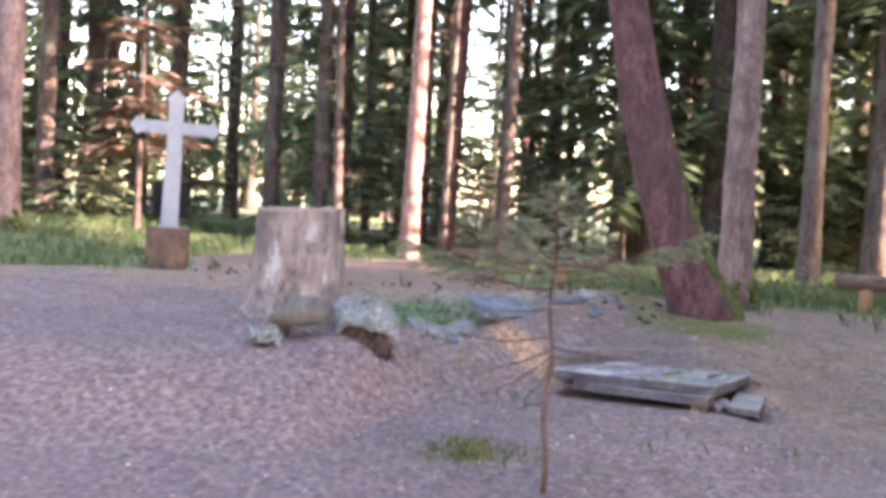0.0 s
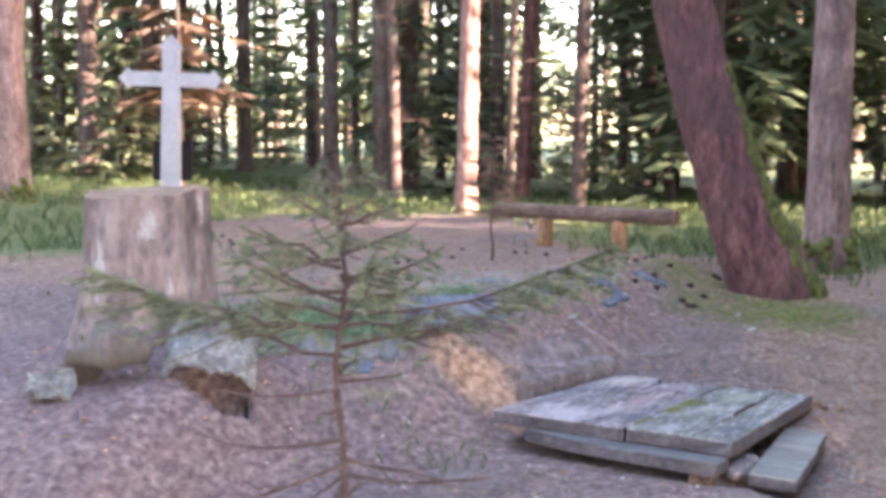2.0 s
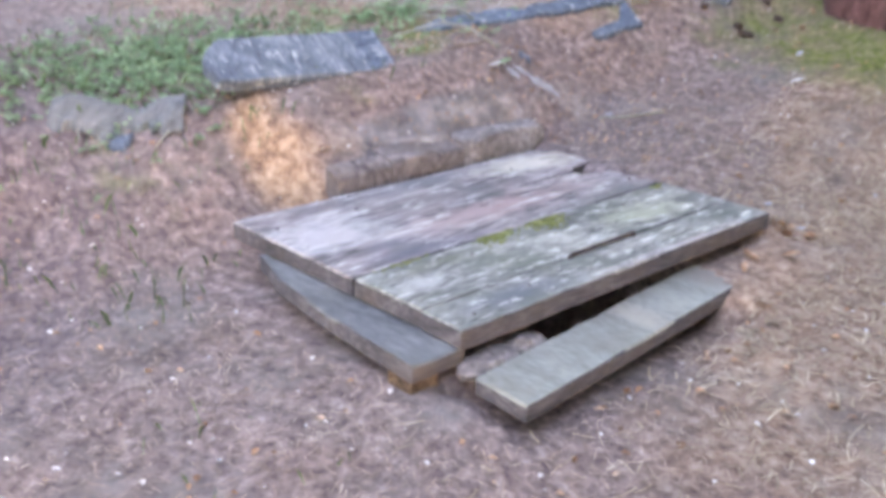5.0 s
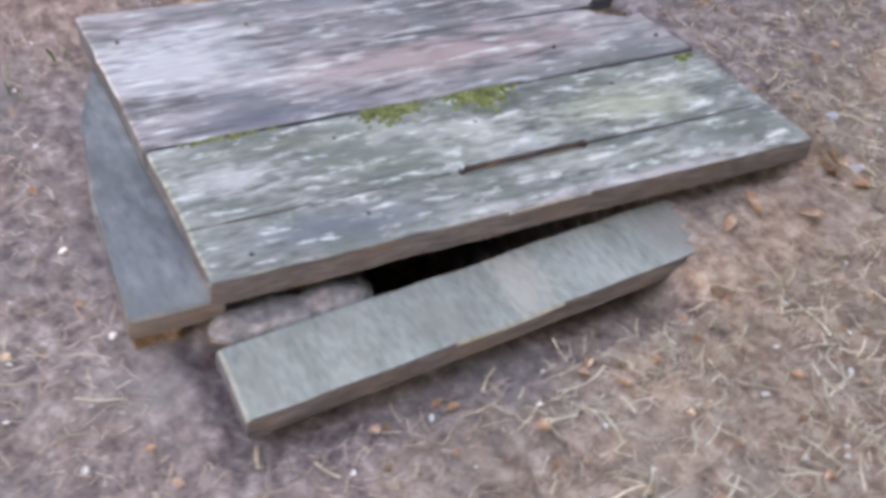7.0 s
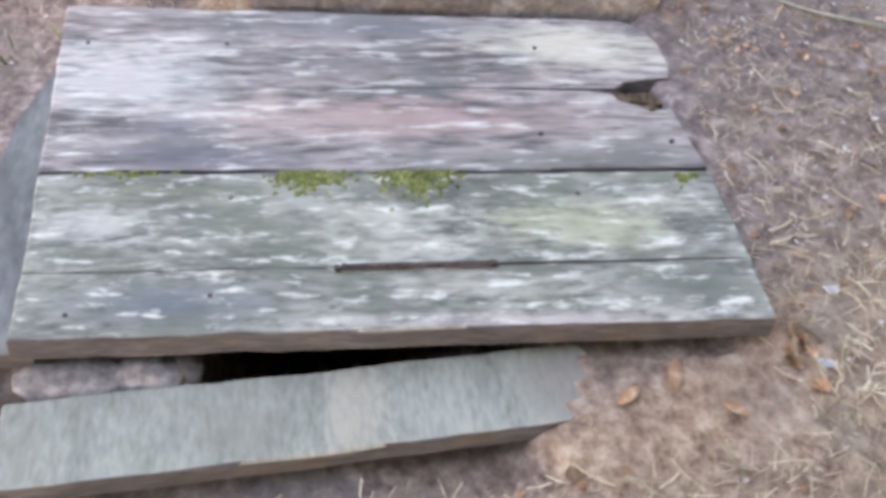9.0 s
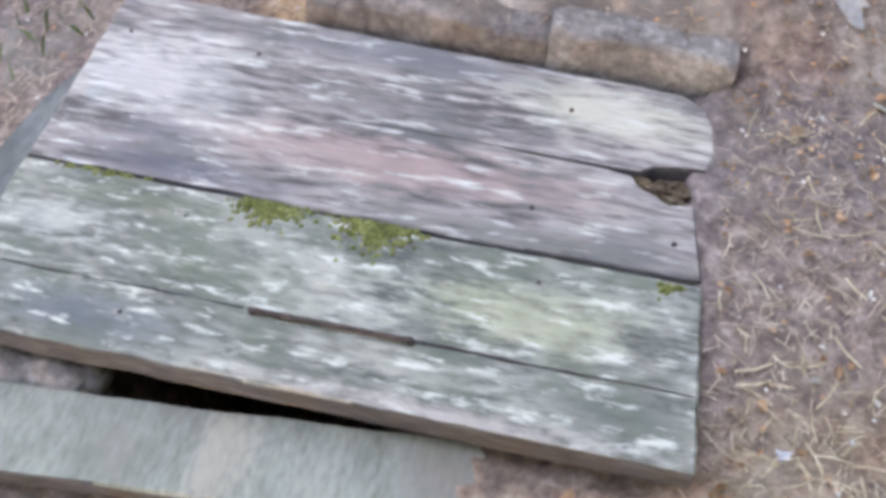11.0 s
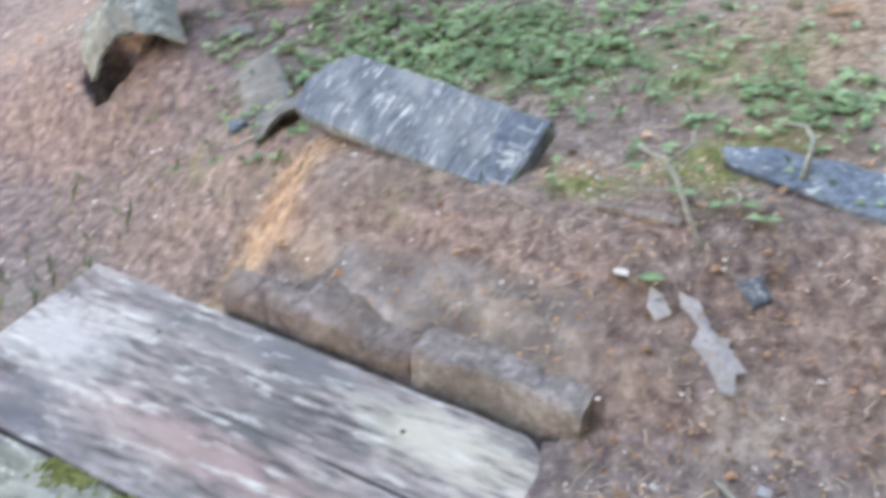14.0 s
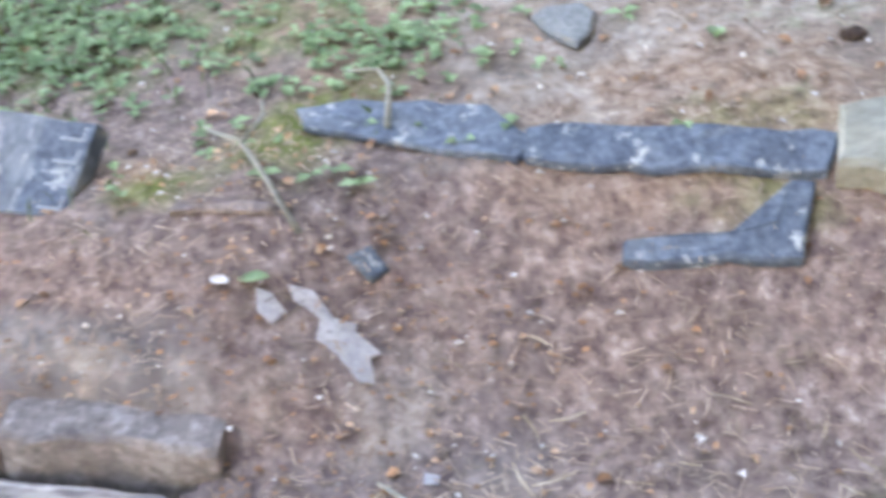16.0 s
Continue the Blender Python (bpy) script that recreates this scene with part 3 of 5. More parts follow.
def build_forest():
    rnd = random.Random(5)
    kinds = []
    for i in range(4):
        t = thing("spruce_tree", "tall dark green spruce in the forest", "tree", group="forest spruces")
        part("trunk", trunk_mesh("trunk", 17 + i, 0.16 + 0.03 * i, 0.02, SPRUCE_BARK, (rnd.uniform(-0.01, 0.01), 0), seed=i, segs=10), t)
        part("crown", crown_mesh("crown", (1.0, 2.6, 4.2, 1.8)[i], 17 + i, 2.1 + 0.25 * i, 32, 8, 9, NEEDLES, 20 + i, 0.4, 0.58), t)
        kinds.append((t, 0.34))
    pines = []
    for i in range(4):
        t = thing("pine_tree", "tall straight pine with bare lower trunk", "tree", group="forest pines")
        part("trunk", trunk_mesh("trunk", 19, 0.08 + 0.026 * i, 0.05, (SPRUCE_BARK, SPRUCE_BARK, PINE_BARK, SPRUCE_BARK)[i], (rnd.uniform(-0.03, 0.03), 0), seed=9 + i, segs=10), t)
        part("crown", crown_mesh("crown", 8.5 - i, 20, 2.6, 22, 6, 6, NEEDLES, 40 + i, 0.1, 0.62), t)
        tagged(part("deadwood", twigs_mesh("deadwood", 1.2, 9, 46, 1.2, TWIG, 70 + i), t, "bare grey dead twigs"), kind="stuff")
        pines.append(t)
    young = []
    for i in range(3):
        t = thing("young_spruce", "young light green spruce in the undergrowth", "tree", group="undergrowth spruces")
        hh = 2.4 + 1.1 * i
        part("trunk", trunk_mesh("trunk", hh, 0.035, 0.006, TWIG, seed=3 + i, segs=6, rings=6, flare=1.1), t)
        part("crown", crown_mesh("crown", 0.15, hh, 0.9 + 0.2 * i, 18, 7, 22, YOUNG_NEEDLES, 60 + i, 0.12, 0.24), t)
        young.append(t)
    dry = thing("dry_spruce", "half dead spruce with rust-brown dry branches", "tree", pose(-6.6, 18.6, 0.35))
    part("trunk", trunk_mesh("trunk", 8, 0.07, 0.01, SPRUCE_BARK, seed=5, segs=8), dry)
    part("crown", crown_mesh("crown", 1.4, 6, 1.3, 12, 6, 20, DRY_NEEDLES, 88, 0.3, 0.4), dry, "rust-brown dry branches")
    part("green_top", crown_mesh("green_top", 4.5, 8.4, 1.2, 12, 7, 20, NEEDLES, 89, 0.3, 0.4), dry, "green upper branches")
    placed = []

    def spot(x, y, gap):
        if any((x - a) ** 2 + (y - b) ** 2 < (gap + g) ** 2 / 2 for a, b, g in placed):
            return False
        lane = y + 0.25 * x
        return not (x > 1.0 and (13.2 < lane < 15.0 or 16.1 < lane < 16.9))

    def plant(src, x, y, first):
        m = pose(x, y, base_height(x, y) - 0.02, 0, 0, rnd.uniform(0, 360))
        if src.name in first:
            first.discard(src.name)
            src.matrix_basis = m
            return
        ob = copy_thing(src, m)
        s = rnd.uniform(0.85, 1.2)
        ob.scale = (s, s, s * rnd.uniform(0.95, 1.1))

    first = {t.name for t in [k for k, g in kinds] + pines + young}
    def try_at(x, y, src, gap):
        if spot(x, y, gap):
            placed.append((x, y, gap))
            plant(src, x, y, first)

    def clearing(x, y):
        return (-8.5 < x < 5.8 and -8 < y < 18.2 + 0.1 * abs(x)) or (x + 4) ** 2 + (y - 13) ** 2 < 25

    for x, y in ((2.3, 22.5), (3.9, 20.6), (0.9, 24.5), (5.2, 22.0), (3.1, 27.0), (6.6, 19.8), (-3.6, 22.5), (6.2, 18.2), (7.6, 20.8), (5.7, 24.0), (8.9, 18.3), (7.2, 23.2), (9.6, 21.6), (8.4, 25.5), (4.6, 25.6)):
        try_at(x, y, kinds[int(10 * x) % 4][0], 0.6)
    # forest in front and at the sides
    for n in range(380):
        x, y = rnd.uniform(-22, 20), rnd.uniform(11, 34)
        if clearing(x, y):
            continue
        k = rnd.random()
        near = y < 27
        if k < 0.50:
            try_at(x, y, rnd.choice(pines), 0.7)
        elif k < (0.64 if near else 0.70):
            try_at(x, y, rnd.choice(kinds)[0], 1.5)
        else:
            try_at(x, y, rnd.choice(young), 0.8)
    for n in range(26):
        try_at(rnd.uniform(5.5, 22), rnd.uniform(18, 34), rnd.choice(kinds)[0], 1.2)
    # dense, mostly unseen belt of spruces towards the sun, added to shade the clearing
    for n in range(520):
        x = rnd.uniform(7.5, 25)
        try_at(x, rnd.uniform(1, 13.1) - 0.25 * x, rnd.choice((kinds[0], kinds[3]))[0], 0.95)
    for n in range(12):
        x = rnd.uniform(6.5, 16)
        try_at(x, rnd.uniform(15.1, 24) - 0.25 * x, rnd.choice(kinds)[0], 1.2)
    # unseen forest behind the walker and on the other side, added to block skylight
    for n in range(60):
        try_at(rnd.uniform(-16, 10), rnd.uniform(-18, -7), rnd.choice(kinds)[0], 1.7)
        try_at(rnd.uniform(-19, -10), rnd.uniform(-10, 11), rnd.choice(kinds)[0], 1.7)
    # the sunlit edge of the next wood, beyond an open strip
    for n in range(120):
        x = -38 + 78 * n / 119 + rnd.uniform(-0.5, 0.5)
        if -7 < x < 5 and rnd.random() < 0.35:
            continue
        try_at(x, 54 + 0.35 * x + rnd.uniform(-2.5, 2.5), rnd.choice((kinds[0], kinds[3], kinds[1]))[0], 0.7)


build_forest()


# ---- trees of the clearing ----
def build_leaning_pine():
    t = thing("leaning_pine", "thick leaning pine with purple-brown bark and mossy foot", "tree", pose(2.0, 9.2, 0.2))
    pts, rad = [], []
    for i in range(34):
        s = i / 33
        h = 14 * s ** 1.6 - 0.3
        k = max(h, 0)
        pts.append((-0.52 * (1 - math.exp(-k / 1.5)) - 0.155 * k + 0.004 * k * k, 0.03 * k, h))
        rad.append(0.245 - 0.022 * min(k, 3) - 0.004 * k + 0.07 * math.exp(-max(h, 0) / 0.25))
    part("trunk", mesh_from("trunk", *tube(pts, rad, 28, 0.13, 3.5, 2), PINE_BARK, True), t)
    mo = []
    for i in range(22):
        h = -0.1 + 0.075 * i
        k = max(h, 0)
        c = Vector((-0.52 * (1 - math.exp(-k / 1.5)) - 0.155 * k, 0.03 * k, h))
        r = 0.245 - 0.018 * k + 0.08 * math.exp(-k / 0.25)
        for j in range(5):
            a = radians(-10 + random.Random(i * 7 + j).uniform(-42, 42) * (1 - i / 26))
            p = c + Vector((math.cos(a) * r, math.sin(a) * r, 0)) * 0.95
            v, f = lump(0.05 + 0.03 * (1 - i / 22), i * 5 + j, (0.45, 1, 1.2), 0.4, 2)
            mo.append(([q + p for q in v], f))
    part("moss", mesh_from("moss", *joined(*mo), BARK_MOSS, True), t, "green moss on the trunk foot")
    part("crown", crown_mesh("crown", 8, 14.5, 2.4, 16, 6, 14, NEEDLES, 91, 0.1, 0.5), t, m=pose(-1.6, 0.3, 0))
    return t


build_leaning_pine()


def build_standing_pine(name, label, x, y, r, h, mat, moss=False, lean=(0, 0), crown_from=8.0, seed=0):
    t = thing(name, label, "tree", pose(x, y, base_height(x, y)))
    part("trunk", trunk_mesh("trunk", h, r, r * 0.35, mat, lean, 0.003, 24, 30, 1.55, seed), t)
    part("crown", crown_mesh("crown", crown_from, h + 1, 2.5, 18, 6, 14, NEEDLES, 100 + seed, 0.1, 0.5), t, m=pose(lean[0] * h * 0.7, 0, 0))
    if moss:
        mo = []
        rnd = random.Random(seed)
        for i in range(60):
            a, hh = rnd.uniform(-0.6, 3.8), rnd.random() ** 2 * 0.32
            rr = r * (1 + 0.5 * math.exp(-hh / 0.35)) * 0.98
            v, f = lump(rnd.uniform(0.03, 0.055), i, (1, 1, 1.1), 0.4, 2)
            mo.append(([q + Vector((math.cos(a) * rr, -abs(math.sin(a)) * rr, hh - 0.05)) for q in v], f))
        part("moss", mesh_from("moss", *joined(*mo), BARK_MOSS, True), t, "dark green moss on the trunk foot")
    return t


build_standing_pine("straight_pine", "straight thick pine with pale grey-brown bark and mossy roots", 2.58, 11.05, 0.175, 15, PALE_BARK, True, (-0.008, 0), seed=1)
build_standing_pine("red_pine", "slim pine with orange-red bark lit by the sun", -1.52, 17.0, 0.15, 15, RED_BARK, False, (0.004, 0), seed=2)
build_standing_pine("old_spruce", "thick old spruce with spreading mossy roots", -7.1, 14.5, 0.235, 18, PALE_BARK, True, (0, 0), seed=3)
build_standing_pine("third_pine", "slim pine with grey-brown bark at the forest edge", 4.55, 16.0, 0.16, 15, SPRUCE_BARK, False, (-0.004, 0), seed=4)


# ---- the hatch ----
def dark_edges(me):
    """Dark weathered wood for sawn side faces, with their shade put into the colour."""
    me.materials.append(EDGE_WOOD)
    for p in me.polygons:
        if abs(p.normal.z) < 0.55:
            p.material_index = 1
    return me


def build_hatch():
    t = thing("cellar_hatch", "weathered grey wooden trapdoor of thick planks, slightly askew", "hatch", HATCH)
    gap = 0.0016
    planks = [
        ([(0, 0), (1.424, 0), (1.418, 0.156), (0.003, 0.152)], GREY_PLANK, 0.0, 1),
        ([(0.003, 0.152 + gap), (1.418, 0.156 + gap), (1.410, 0.418), (0.004, 0.417)], GREY_PLANK, 0.0, 2),
        ([(0.002, 0.428), (1.407, 0.432), (1.390, 0.56), (1.380, 0.630), (1.335, 0.622), (1.30, 0.640), (1.268, 0.655), (1.25, 0.688), (1.12, 0.695), (0.9, 0.70), (0.66, 0.7035), (0.9, 0.7045), (1.12, 0.7035), (1.262, 0.704),
          (1.29, 0.728), (1.345, 0.738), (1.405, 0.742), (1.416, 0.80), (1.410, 0.88), (1.388, 0.938), (1.335, 0.972), (0.9, 0.985), (0.0, 0.995)], PINK_PLANK, -0.003, 3)]
    for out, mat, dz, seed in planks:
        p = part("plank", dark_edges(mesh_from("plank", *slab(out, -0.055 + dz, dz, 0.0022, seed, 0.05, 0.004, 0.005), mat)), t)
        if seed == 3:
            for k, (cx, cy, cz, r) in enumerate(((1.285, 0.672, -0.030, 0.026), (1.315, 0.690, -0.044, 0.032), (1.355, 0.700, -0.048, 0.028), (1.270, 0.690, -0.026, 0.018), (1.33, 0.655, -0.046, 0.026))):
                v, f = lump(r, 8 + k, (1.3, 0.8, 0.6), 0.9, 3)
                part("rotten_edge", mesh_from("rotten_edge", [q + Vector((cx, cy, cz)) for q in v], f, ROT), p, "crumbling rotten wood in the broken corner")
    for x, y, l in ((0.22, 0.02, 0.07), (0.9, 0.02, 0.07)):
        part("batten", mesh_from("batten", *slab([(x, 0.12), (x + 0.09, 0.12), (x + 0.09, 0.9), (x, 0.9)], -0.10, -0.057, 0.001, 5), GREY_PLANK), t)
    # bent iron rod for a grip
    pts = [(0.582, 0.150, -0.01), (0.581, 0.147, 0.006), (0.590, 0.146, 0.011), (0.60, 0.146, 0.0105), (0.74, 0.147, 0.0105), (0.868, 0.148, 0.0105), (0.880, 0.149, 0.011), (0.886, 0.151, 0.006), (0.884, 0.154, -0.01)]
    part("handle", mesh_from("handle", *tube(pts, [0.0075, 0.0085, 0.0075, 0.006, 0.006, 0.006, 0.0075, 0.0085, 0.0075], 8), IRON, True), t, "dark bent iron rod handle")
    rnd = random.Random(3)
    for x in (0.09, 0.36, 1.08, 1.33):
        for y in (0.06, 0.345, 0.52, 0.83):
            if rnd.random() < 0.6:
                xx, yy = x + rnd.uniform(-0.03, 0.03), y + rnd.uniform(-0.03, 0.03)
                part("nail", mesh_from("nail", *tube([(xx, yy, -0.006), (xx, yy, 0.0015)], [0.006, 0.005], 8), IRON), t)
    return t


build_hatch()


def build_moss_patches():
    rnd = random.Random(8)
    for cx, cy, rx, ry, n in ((0.535, 0.408, 0.062, 0.036, 330), (0.755, 0.408, 0.066, 0.044, 460), (0.18, 0.410, 0.08, 0.012, 60), (1.345, 0.395, 0.025, 0.014, 30)):
        pc = []
        for i in range(n):
            dx = max(-1.6, min(1.6, rnd.gauss(0, 0.55)))
            dy = abs(rnd.gauss(0, 0.5)) * (0.5 + abs(noise.noise(Vector((dx * 4, cx * 9, 0)))) * 1.6)
            v, f = lump(rnd.uniform(0.003, 0.0072), i, (1, 1, 0.75), 0.7, 1)
            o = HATCH @ Vector((cx + dx * rx, cy + 0.012 - dy * ry * 1.6, 0.0))
            pc.append(([q + o for q in v], f))
        tagged(part("moss_cushion", mesh_from("moss_cushion", *joined(*pc), MOSS, True)), "yellow-green moss cushion on the hatch planks", "moss", "moss on the hatch", "stuff")


build_moss_patches()


def build_frame_boards():
    m = HATCH
    front = [(-0.015, -0.066), (0.45, -0.022), (1.05, 0.03), (1.07, 0.0), (1.04, -0.09), (1.0, -0.15), (0.5, -0.20), (-0.02, -0.243)]
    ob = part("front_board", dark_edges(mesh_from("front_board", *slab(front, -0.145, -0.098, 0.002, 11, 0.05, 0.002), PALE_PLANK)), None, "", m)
    tagged(ob, "pale grey loose board lying before the hatch", "board")
    left = [(-0.147, 0.018), (0.03, 0.018), (0.03, 0.6), (0.03, 0.84), (-0.01, 0.84), (-0.075, 0.66), (-0.120, 0.38)]
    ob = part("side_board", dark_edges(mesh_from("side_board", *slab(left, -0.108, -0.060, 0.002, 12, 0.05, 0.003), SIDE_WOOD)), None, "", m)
    tagged(ob, "grey weathered board of the hatch frame", "board")
    post = [(-0.135, 0.03), (-0.05, 0.03), (-0.05, 0.12), (-0.135, 0.12)]
    ob = part("frame_post", mesh_from("frame_post", *slab(post, -0.22, -0.107, 0.003, 13), ROT), None, "", m)
    tagged(ob, "rotten wooden post under the side board", "post")
    # rough stones and concrete at the corner of the pit
    for i, (u, v, w, r, sq) in enumerate(((0.10, -0.005, -0.12, 0.075, (1.5, 0.7, 0.45)), (0.23, 0.0, -0.115, 0.06, (1.2, 0.8, 0.5)), (0.29, 0.02, -0.135, 0.05, (0.8, 0.9, 0.7)))):
        ob = part("pit_stone", mesh_from("pit_stone", *lump(r, 20 + i, sq, 0.25, 3), CONCRETE, True), None, "", m @ pose(u, v, w))
        tagged(ob, "rough grey stone under the hatch corner", "stone", "stones under the hatch")


build_frame_boards()


def curb_block(u0, u1, top, depth, seed):
    """A worn kerb stone: a rounded cross-section swept along the hatch's far edge, pitted and uneven."""
    profile = [(0.006, -0.45), (0.0, -0.03), (0.002, 0.3 * top), (0.003, 0.65 * top), (0.006, 0.9 * top), (0.016, top), (0.4 * depth, top + 0.010), (depth, top + 0.024), (depth + 0.01, -0.3)]
    n = max(6, int((u1 - u0) / 0.022))
    verts, faces, m = [], [], len(profile)
    for i in range(n + 1):
        u = u0 + (u1 - u0) * i / n
        end = 0.006 * (math.exp(-(i / n) / 0.05) + math.exp(-(1 - i / n) / 0.05))
        for pv, pw in profile:
            q = Vector((u * 9, pv * 14, pw * 14 + seed))
            r = 0.010 * noise.noise(q * 0.6) + 0.007 * noise.noise(q * 2.0) + 0.004 * noise.noise(q * 5.0)
            verts.append((u, 1.012 - 0.010 * (u - 0.45) + pv + r + (end if pv < 0.03 else 0), pw + (r * 0.9 if pw > 0 else 0) - (end if pw > 0.02 else 0)))
    for i in range(n):
        for k in range(m - 1):
            faces.append((i * m + k, (i + 1) * m + k, (i + 1) * m + k + 1, i * m + k + 1))
    faces += [tuple(range(m)), tuple(n * m + k for k in range(m))[::-1]]
    return verts, faces


def build_curb():
    t = thing("concrete_curb", "low cracked grey-brown concrete curb behind the hatch, buried in earth", "curb", HATCH)
    for u0, u1, top, depth, seed, mat in ((0.43, 0.668, 0.050, 0.07, 31, CURB), (0.670, 1.008, 0.066, 0.16, 32, CURB), (1.010, 1.44, 0.078, 0.20, 33, CONCRETE)):
        part("concrete_block", mesh_from("concrete_block", *curb_block(u0, u1, top, depth, seed), mat), t)
    return t


build_curb()


def frame_from(o, px, py):
    """A pose with its origin at o, its x axis towards px and py on its y side."""
    o, px, py = Vector(o), Vector(px), Vector(py)
    x = (px - o).normalized()
    z = x.cross(py - o).normalized()
    y = z.cross(x)
    return Matrix.Translation(o) @ Matrix((x, y, z)).transposed().to_4x4()


def build_felt_slab():
    m = frame_from((0.197, 6.306, 0.362), (0.511, 6.959, 0.293), (0.013, 6.386, 0.478))
    t = thing("felt_covered_slab", "dark blue-grey slab with weathered whitish surface lying on the bank", "slab", m)
    out = [(0.0, 0.02), (0.06, 0.0), (0.73, 0.0), (0.735, 0.225), (0.4, 0.235), (0.07, 0.23), (0.0, 0.17), (-0.02, 0.1)]
    part("slab_body", mesh_from("slab_body", *slab(out, -0.05, 0.0, 0.003, 41, 0.04, 0.006, 0.01), FELT), t)
    part("dark_end", mesh_from("dark_end", *slab([(0.62, 0.004), (0.734, 0.004), (0.737, 0.222), (0.615, 0.222)], -0.051, 0.004, 0.001, 42, 0.04, 0.0, 0.004), FELT_DARK), t, "darker end with raised squares")
    for i in range(4):
        y0 = 0.02 + i * 0.052
        for a in ([(0.665, y0), (0.722, y0), (0.722, y0 + 0.007), (0.665, y0 + 0.007)], [(0.715, y0), (0.722, y0), (0.722, y0 + 0.034), (0.715, y0 + 0.034)]):
            part("raised_mark", mesh_from("raised_mark", *slab(a, 0.004, 0.0065, 0.0003, i, 0.03, 0, 0.001), FELT_MARK), t)
    return t


build_felt_slab()


def build_flat(name, label, category, outline, mat, thick, dz=0.004, rough=0.006, seed=0, group=""):
    """A flat piece lying on the ground, its outline in plan, following the slope of the ground."""
    cx, cy = sum(p[0] for p in outline) / len(outline), sum(p[1] for p in outline) / len(outline)
    v, f = slab([(x - cx, y - cy) for x, y in outline], 0, thick, rough, seed, 0.04, 0.006, min(0.01, thick * 0.3))
    v = [Vector((p[0], p[1], p[2] + ground_height(p[0] + cx, p[1] + cy) + dz)) for p in v]
    top = len(v) // 4
    v, f = list(v), f[:-1]
    mid = sum(v[3 * top:], Vector()) / top
    v.append(mid)
    f += [(3 * top + k, 3 * top + (k + 1) % top, len(v) - 1) for k in range(top)]
    ob = part(name, mesh_from(name, v, f, mat), None, "", pose(cx, cy, 0))
    return tagged(ob, label, category, group)


build_flat("felt_strip", "dark blue roofing felt strip half buried in the earth", "roofing felt", [(0.31, 7.46), (0.40, 7.47), (0.50, 7.60), (0.63, 7.76), (0.69, 7.86), (0.685, 7.91), (0.58, 7.87), (0.50, 7.85), (0.36, 7.62)], FELT_DARK, 0.016, seed=51, group="felt strips")
build_flat("felt_strip", "long dark blue roofing felt strip on the earth", "roofing felt", [(0.625, 7.90), (0.70, 7.875), (0.79, 8.05), (0.93, 8.37), (0.87, 8.42), (0.75, 8.20), (0.68, 8.06)], FELT_DARK, 0.018, seed=52, group="felt strips")
build_flat("bent_felt_piece", "bent dark piece of roofing felt with pale torn edge", "roofing felt", [(0.905, 8.0), (0.935, 7.99), (0.99, 8.12), (1.05, 8.28), (0.94, 8.345), (0.92, 8.315), (0.985, 8.27), (0.975, 8.22), (0.945, 8.12)], FELT_DARK, 0.022, rough=0.003, seed=53)
build_flat("pale_stone_block", "pale whitish rough stone block in the earth", "stone", [(0.845, 8.43), (0.955, 8.375), (1.01, 8.46), (0.99, 8.52), (0.87, 8.56)], PALE_PLANK, 0.06, seed=54)
build_flat("slate_piece", "broken grey slate with pointed end on the litter", "stone", [(0.13, 8.06), (0.16, 8.02), (0.28, 8.05), (0.335, 8.08), (0.30, 8.12), (0.20, 8.16), (0.15, 8.15)], STONE, 0.02, seed=55)
build_flat("torn_paper", "torn piece of pale grey paper on the ground", "paper", [(0.79, 7.39), (0.82, 7.395), (0.84, 7.43), (0.88, 7.425), (0.905, 7.455), (0.955, 7.475), (0.965, 7.505), (0.925, 7.505), (0.915, 7.535), (0.885, 7.50), (0.86, 7.505), (0.85, 7.46), (0.81, 7.43)], PAPER, 0.004, rough=0.008, seed=56, group="paper scraps")
build_flat("paper_scrap", "small crumpled pale paper scrap on the earth", "paper", [(0.795, 7.33), (0.83, 7.325), (0.845, 7.35), (0.83, 7.375), (0.80, 7.365)], PAPER, 0.005, seed=57, group="paper scraps")
build_flat("felt_scrap", "small dark blue felt scrap on the earth", "roofing felt", [(0.77, 7.51), (0.81, 7.535), (0.80, 7.58), (0.76, 7.56)], FELT_DARK, 0.012, seed=58)
build_flat("mossy_plank_end", "mossy thin plank end sticking out of the bank", "board", [(0.60, 7.20), (0.612, 7.195), (0.675, 7.38), (0.66, 7.385)], STUMP_WOOD, 0.012, seed=59)


